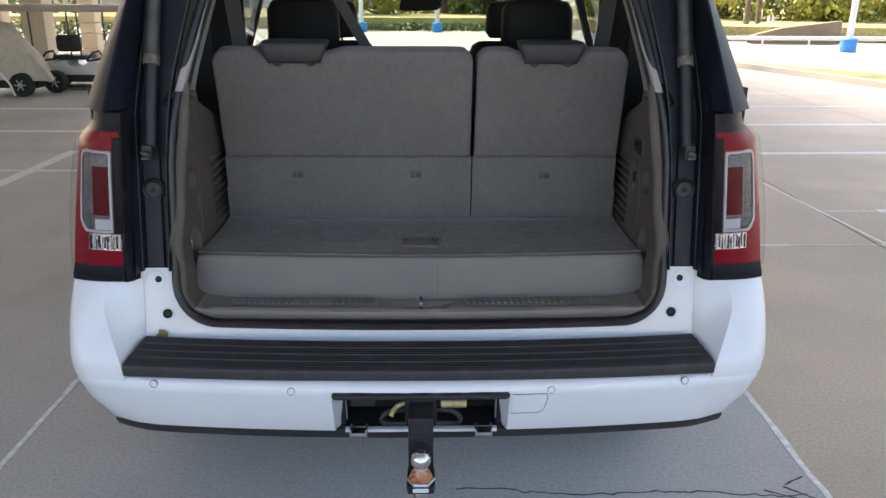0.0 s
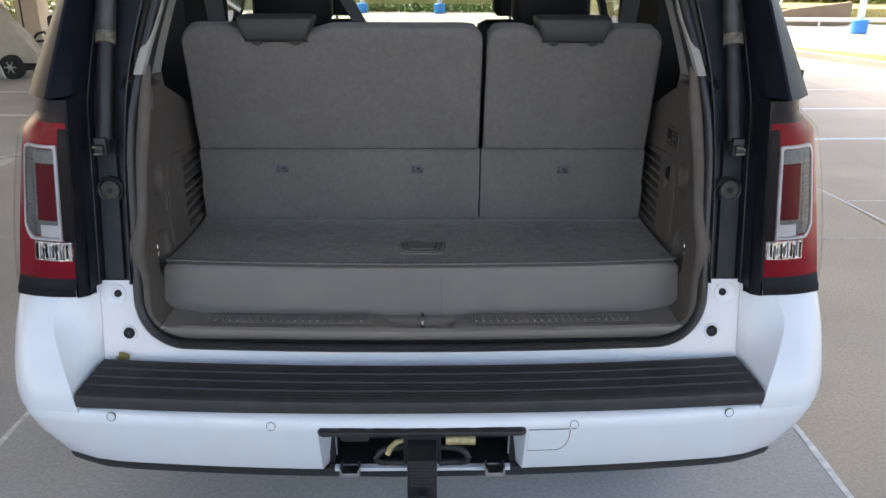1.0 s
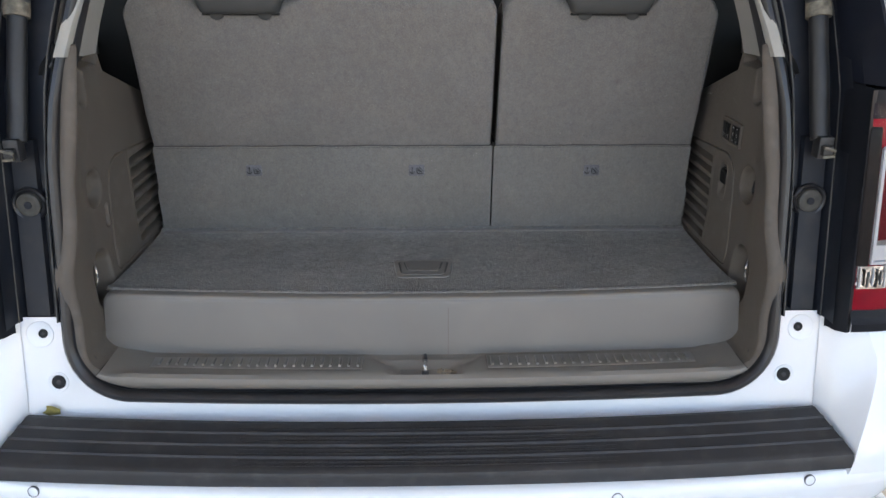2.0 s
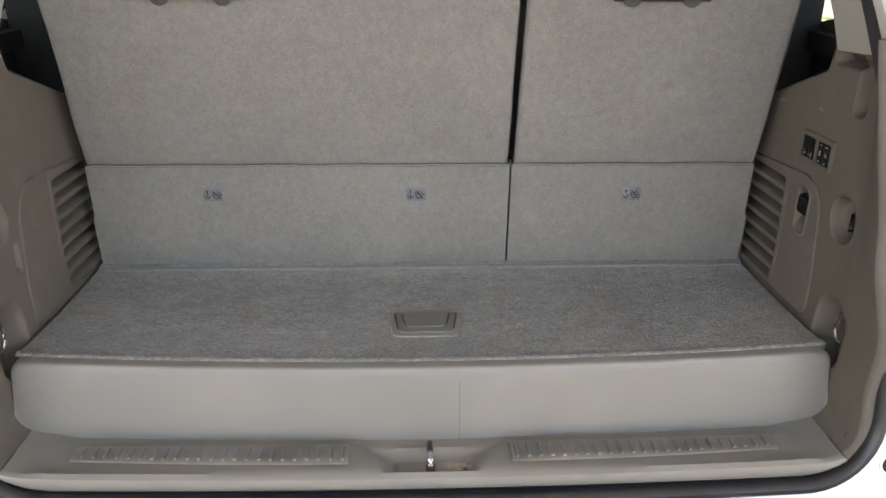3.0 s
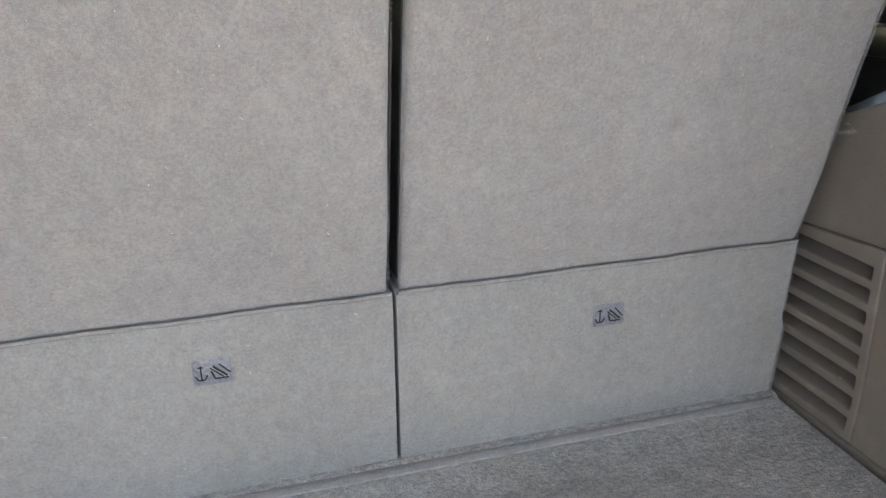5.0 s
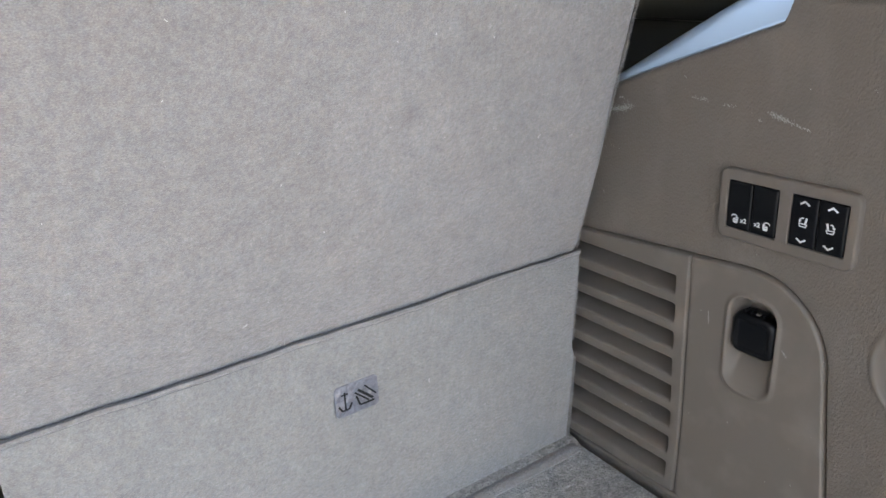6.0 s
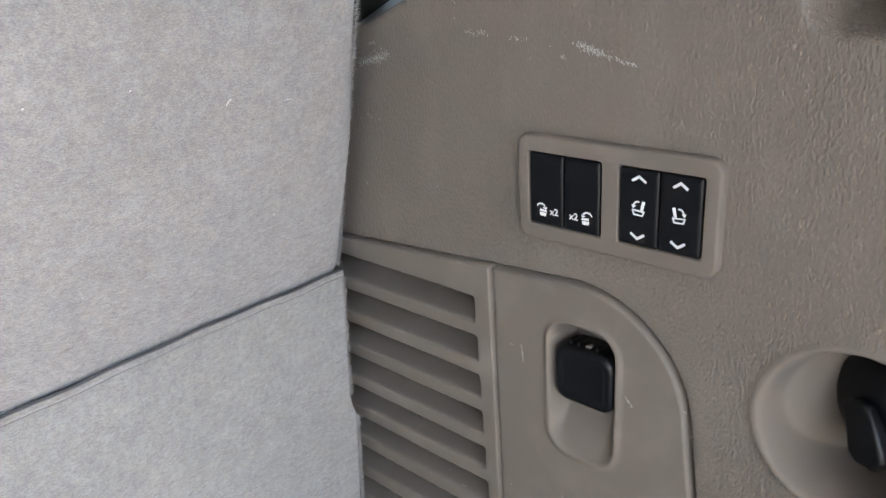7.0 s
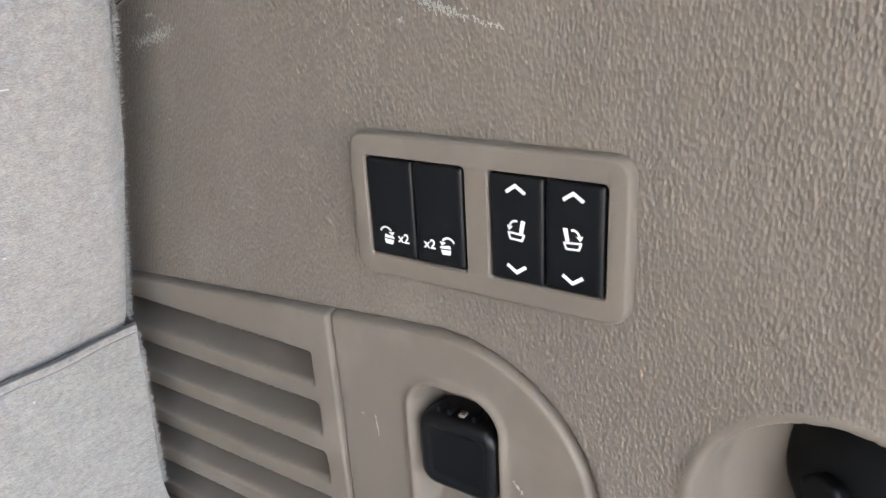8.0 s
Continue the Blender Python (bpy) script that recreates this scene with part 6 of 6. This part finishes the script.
for y, x0, x1, w in ((8.37, 3.7, 9.1, 0.10), (10.25, 3.4, 9.1, 0.10), (11.95, 4.2, 9.1, 0.06), (13.6, 4.5, 9.1, 0.06)):
    ground_line(x0, y, x1, y + 0.03 * (x1 - x0), w)
for y, w in ((9.72, 0.10), (11.62, 0.09), (7.52, 0.06)):
    ground_line(-12.0, y, -2.2, y, w)
ground_line(-3.9, 5.2, -3.84, 8.5, 0.13)
# crack across the slab behind the car
pts = [(0.12, 2.40)]
while pts[-1][0] < 1.36:
    pts.append((pts[-1][0] + rng.uniform(0.015, 0.04), 2.36 + 0.10 * math.exp(-(pts[-1][0] + 0.3) * 2.4) + 0.012 * math.sin(pts[-1][0] * 9) + rng.uniform(-0.008, 0.008)))
for (xa, ya), (xb, yb) in zip(pts, pts[1:]):
    ground_line(xa, ya, xb, yb, 0.005, "crack", 2, 0.0015, 0.0012)
for ox in ((1.30, 2.40, 1.42, 2.30), (1.31, 2.41, 1.40, 2.46), (1.22, 2.38, 1.32, 2.33)):
    ground_line(*ox, 0.006, "crack", 6, 0.002, 0.0012)

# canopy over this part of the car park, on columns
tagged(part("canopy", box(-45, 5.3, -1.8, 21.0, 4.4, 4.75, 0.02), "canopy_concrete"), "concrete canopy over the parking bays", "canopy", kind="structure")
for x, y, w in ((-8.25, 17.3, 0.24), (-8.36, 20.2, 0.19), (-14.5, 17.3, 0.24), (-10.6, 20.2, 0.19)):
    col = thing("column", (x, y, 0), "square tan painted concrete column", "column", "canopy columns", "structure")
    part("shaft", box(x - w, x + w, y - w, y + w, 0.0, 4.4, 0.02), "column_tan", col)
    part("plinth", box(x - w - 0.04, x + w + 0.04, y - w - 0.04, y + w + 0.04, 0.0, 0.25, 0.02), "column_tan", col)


# ---- golf carts under the canopy ----
def cart_wheel(x, y, parent, r=0.19):
    w = part("wheel", turned([(r * 0.55, -0.08), (r * 0.88, -0.09), (r * 0.97, -0.065), (r, 0.0), (r * 0.97, 0.065), (r * 0.88, 0.09), (r * 0.55, 0.08)], (x, y, r), "y", 28), "tyre", parent)
    part("rim", turned([(0.02, -0.085), (r * 0.45, -0.07), (r * 0.57, -0.05), (r * 0.57, 0.05), (r * 0.45, 0.07), (0.02, 0.085)], (x, y, r), "y", 16), "steel", w)
    for k in range(6):
        q = k * math.pi / 3
        part("spoke", tube([(x + 0.03 * math.cos(q), y - 0.088, r + 0.03 * math.sin(q)), (x + r * 0.5 * math.cos(q), y - 0.082, r + r * 0.5 * math.sin(q))], 0.011, 5), "steel", w)


covered = thing("golf_cart", (-7.3, 13.4, 0), "golf cart under a beige fabric cover", "golf cart", "golf carts")
rows = []
for z, x0, x1, y0, y1 in ((0.27, -8.3, -6.02, 12.98, 14.0), (0.40, -8.2, -6.10, 13.0, 14.0), (0.62, -8.1, -6.26, 13.05, 13.95), (0.86, -8.0, -6.42, 13.1, 13.9), (1.06, -7.9, -6.56, 13.2, 13.85), (1.13, -7.8, -6.62, 13.3, 13.8), (1.15, -7.7, -6.75, 13.4, 13.75)):
    o = rrect((x0 + x1) / 2, (y0 + y1) / 2, (x1 - x0) / 2, (y1 - y0) / 2, 0.15, 14)
    f = 1.3 - 0.8 * z / 1.4
    rows.append([(x - 0.5 * (y - 13.0) + f * (0.035 * math.sin(9 * x + 5 * y) + 0.012 * math.sin(31 * x)), y + f * (0.045 * math.sin(17 * x + 2 * z) + 0.02 * math.sin(37 * x + 3 * z)), z + 0.025 * math.sin(8 * x + 7 * y)) for x, y in o])
part("cover", loft(rows, closed=True, caps=True), "tarp", covered, "creased beige fabric cover")
for x, y in ((-6.60, 13.0), (-6.28, 13.5), (-8.0, 13.1), (-8.0, 13.7)):
    cart_wheel(x, y, covered)
part("under_frame", box(-8.1, -6.4, 13.1, 13.7, 0.12, 0.34, 0.02), "tyre", covered)
part("tow_bar", tube([(-7.15, 12.86, 0.78), (-6.72, 12.84, 0.22), (-6.66, 12.84, 0.02)], 0.016, 6), "pole_white", covered)

cart = thing("golf_cart", (-5.9, 14.3, 0), "white golf cart with black seats and a flat roof", "golf cart", "golf carts")
part("roof_panel", box(-8.6, -5.2, 13.9, 15.0, 1.31, 1.42, 0.03), "cart_roof", cart)
part("body", prism([(-6.72, 0.20), (-5.5, 0.20), (-5.45, 0.44), (-5.86, 0.50), (-6.02, 0.40), (-6.22, 0.40), (-6.30, 0.50), (-6.72, 0.46)], "y", 14.0, 15.0, 0.03), "cart_white", cart)
part("rub_rail", box(-6.70, -5.5, 13.97, 14.02, 0.13, 0.25, 0.01), "tyre", cart)
part("foot_board", box(-6.45, -5.9, 13.8, 14.0, 0.05, 0.09, 0.01), "tyre", cart)
for x, z in ((-6.20, 0.9), (-6.03, 0.9), (-5.58, 0.45), (-6.85, 0.5)):
    part("roof_post", tube([(x, 14.05, z - 0.4), (x, 14.05, 1.33)], 0.016, 6), "black_plastic", cart)
for z in (1.13, 0.95):
    part("rail", tube([(-6.05, 14.05, z), (-5.45, 14.05, z + 0.01)], 0.011, 6), "pole_white", cart)
for x in (-6.30, -6.12):
    part("seat_back", prism(rrect(x, 0.785, 0.12, 0.145, 0.07), "y", 14.0, 14.08, 0.02), "seat_black", cart)
part("seat_base", prism(rrect(-6.25, 14.3, 0.30, 0.25, 0.06), "z", 0.50, 0.58, 0.02), "seat_black", cart)
for x in (-6.58, -5.78):
    part("arm_rest", tube([(x - 0.14, 13.98, 0.50), (x - 0.02, 13.98, 0.63), (x + 0.10, 13.98, 0.66), (x + 0.14, 13.98, 0.58), (x + 0.10, 13.98, 0.52), (x - 0.14, 13.98, 0.49)], 0.022, 6), "black_plastic", cart)
for x in (-6.55, -5.6):
    cart_wheel(x, 14.3, cart, 0.16)


# ---- street, verge, rail, lamps ----
def strip(name, pts_near, pts_far, z0, z1, mat, label, cat):
    b = loft([[(x, y, z0) for x, y in pts_near], [(x, y, z1) for x, y in pts_near], [(x, y, z1) for x, y in pts_far]])
    return tagged(part(name, b, mat), label, cat, kind="structure")


strip("verge", [(5.2, 20.6), (7.44, 18.15), (8.57, 14.4), (12, 9.5)], [(6.2, 22.0), (7.75, 18.9), (9.47, 15.9), (13, 11.2)], -0.02, 0.10, "grass", "strip of mown grass behind a low kerb", "grass")
kerb = loft([[(x, y, z) for x, y in ((5.1, 20.5), (7.36, 18.05), (8.48, 14.3), (11.9, 9.4))] for z in (-0.02, 0.13)] + [[(x, y, 0.13) for x, y in ((5.2, 20.6), (7.44, 18.15), (8.57, 14.4), (12, 9.5))]])
tagged(part("kerb", kerb, "canopy_concrete"), "pale concrete kerb along the grass", "kerb", kind="structure")
strip("bank", [(-40, 36.6), (7.0, 36.6), (8.2, 29.5), (20, 27.5), (60, 22)], [(-40, 75), (7.0, 72), (8, 70), (20, 68), (60, 60)], 0.0, 0.5, "dry_grass", "dry sunlit grass bank beyond the road", "grass")
wall = loft([[(11.2, 27.2, 0), (12.25, 27.2, 0), (14.3, 27.2, 0)], [(11.2, 27.2, 0.26), (12.25, 27.2, 0.52), (14.3, 27.2, 0.76)], [(11.2, 27.5, 0.26), (12.25, 27.5, 0.52), (14.3, 27.5, 0.76)], [(11.2, 27.5, 0), (12.25, 27.5, 0), (14.3, 27.5, 0)]])
tagged(part("retaining_wall", wall, "wall_tan"), "low tan retaining wall rising along the bank", "wall", kind="structure")
rail = thing("guard_rail", (12, 24.5, 0), "low white pipe rail along the road", "rail")
for k in range(9):
    x = 7.6 + 1.45 * k
    part("post", tube([(x, 24.9 - 0.03 * x, 0.0), (x, 24.9 - 0.03 * x, 0.34)], 0.03, 8), "pole_white", rail)
part("top_rail", tube([(7.0, 24.7, 0.33), (20.0, 24.3, 0.33)], 0.06, 8), "pole_white", rail)


def street_lamp(x, y, h):
    lamp = thing("street_lamp", (x, y, 0), "white steel street lamp on a blue painted base", "street lamp", "street lamps")
    part("base", turned([(0.23, 0.0), (0.23, 0.36), (0.21, 0.38)], (x, y, 0), "z", 20), "blue_paint", lamp, "blue painted concrete base")
    part("pole", tube([(x, y, 0.36), (x, y, h)], [0.095, 0.06], 12), "pole_white", lamp)
    part("head", box(x - 0.5, x + 0.1, y - 0.12, y + 0.12, h - 0.06, h + 0.06, 0.03), "roof_grey", lamp)


street_lamp(12.75, 23.7, 9)
street_lamp(0.50, 34.3, 9)
street_lamp(-2.75, 34.4, 9)
street_lamp(-9.0, 26.0, 9)
for k, (x, y, r) in enumerate(((12.5, 31, 0.085), (13.15, 31.5, 0.08))):
    pole = thing("utility_pole", (x, y, 0), "weathered wooden utility pole", "utility pole", "utility poles")
    part("shaft", tube([(x, y, 0.2), (x - 0.02, y, 9)], [r * 1.25, r], 12), "bark", pole)
markers = thing("marker_posts", (12.8, 29.5, 0), "pair of short white marker posts", "post")
for x in (12.72, 12.88):
    part("post", tube([(x, 29.5, 0.1), (x, 29.5, 0.86)], 0.05, 8), "pole_white", markers)


# ---- trees, hedge, building ----
def leaves(bm, c, r, n, rng, size):
    """Many small leaves in an uneven cloud."""
    for _ in range(n):
        d = Vector((rng.gauss(0, 1), rng.gauss(0, 1), rng.gauss(0, 1))).normalized()
        p = Vector(c) + Vector((d.x * r[0], d.y * r[1], d.z * r[2])) * rng.uniform(0.45, 1.0) ** 0.6
        a = Vector((rng.gauss(0, 1), rng.gauss(0, 1), rng.gauss(0, 1))).normalized() * size * rng.uniform(0.6, 1.5)
        b = a.cross(Vector((rng.gauss(0, 1), rng.gauss(0, 1), rng.gauss(0, 1)))).normalized() * a.length * 0.55
        bm.faces.new([bm.verts.new(p + v) for v in (a, b, -a, -b)])


def tree(x, y, h, spread, mat, seed):
    rng = random.Random(seed)
    t = thing("tree", (x, y, 0), "broad leafy tree with a yellow-green crown" if mat == "leaf_yellow" else "broad leafy green tree", "tree", "trees beyond the road")
    tr = tube([(x, y, 0), (x + 0.05, y, h * 0.25), (x + 0.12, y, h * 0.55)], [0.20, 0.15, 0.10], 8)
    crown = bmesh.new()
    for k in range(11):
        a, e = rng.uniform(0, 2 * math.pi), 0.14 + 0.8 * (k / 10) ** 1.3 + rng.uniform(-0.03, 0.03)
        rad = spread * rng.uniform(0.25, 0.85)
        c = (x + rad * math.cos(a), y + rad * math.sin(a), h * e)
        tube([(x, y, h * min(0.25, e * 0.5)), ((x + c[0]) / 2, (y + c[1]) / 2, h * e * 0.75), c], [0.07, 0.045, 0.02], 5, bm=tr)
        leaves(crown, c, (spread * 0.42, spread * 0.42, h * 0.17), 260, rng, 0.14)
    part("trunk", tr, "bark", t)
    part("crown", crown, mat, t, smooth=0)


for k, (x, y, h, sp, mat) in enumerate(((9.5, 40, 6, 2.6, "leaf_yellow"), (14, 38, 6, 2.8, "leaf"), (18, 36, 6, 3.0, "leaf_yellow"), (22, 36, 7, 3.2, "leaf"), (27, 35, 7, 3.2, "leaf"), (32, 34, 7, 3.5, "leaf_yellow"), (12, 45, 8, 3.2, "leaf"), (20, 44, 8, 3.5, "leaf"),
                                         (-2.6, 42, 5.5, 1.8, "leaf_yellow"), (1.0, 44, 6, 2.0, "leaf_yellow"), (3.2, 43, 6, 2.2, "leaf"), (-6, 46, 7, 2.5, "leaf"), (5.8, 46, 7, 2.6, "leaf"), (-12, 44, 7, 3, "leaf"), (-18, 42, 7, 3, "leaf"))):
    tree(x, y, h, sp, mat, 20 + k)


def hedge(x0, x1, y, h, seed):
    rng = random.Random(seed)
    bm = bmesh.new()
    x = x0
    while x < x1:
        leaves(bm, (x, y, h * 0.5), (0.45, 0.5, h * 0.55), 130, rng, 0.07)
        x += 0.42
    ob = part("hedge", bm, "leaf", None, smooth=0)
    return tagged(ob, "clipped green hedge along the road", "hedge", kind="stuff")


hedge(-6.5, 6.5, 35.4, 0.32, 5)
hedge(-22, -8, 24.5, 0.78, 6)
bush = bmesh.new()
rng = random.Random(9)
for k in range(64):
    leaves(bush, (rng.uniform(8, 26), rng.uniform(34, 38), rng.uniform(0.7, 2.0)), (0.9, 0.8, 0.6), 190, rng, 0.10)
tagged(part("thicket", bush, "leaf_yellow", None, smooth=0), "yellow-green thicket on the bank", "bushes", kind="stuff")

house = thing("building", (0, 58, 0), "pale tan low building with windows behind trees", "building")
part("wall", box(-26, 14, 56, 62, 0, 6.0, 0.05), "facade", house)
part("roof", box(-26.4, 14.4, 55.6, 62.4, 6.0, 6.4, 0.05), "roof_grey", house)
for k in range(11):
    x = -23 + 3.4 * k
    w = part("window", box(x - 0.75, x + 0.75, 55.92, 56.02, 0.15, 1.9, 0.02), "cart_white", house)
    part("pane", box(x - 0.62, x + 0.62, 55.90, 55.94, 0.3, 1.8, 0.01), "black_gloss", w)
fence = thing("picket_fence", (2.2, 48, 0), "dark picket fence beyond the hedge", "fence")
for k in range(22):
    x = 0.95 + 0.11 * k
    part("picket", box(x - 0.038, x + 0.038, 47.98, 48.02, 0.05, 0.78 + 0.012 * (k % 3), 0.004), "fence_dark", fence)
for z in (0.25, 0.62):
    part("fence_rail", box(0.9, 3.35, 48.02, 48.06, z, z + 0.06, 0.004), "fence_dark", fence)
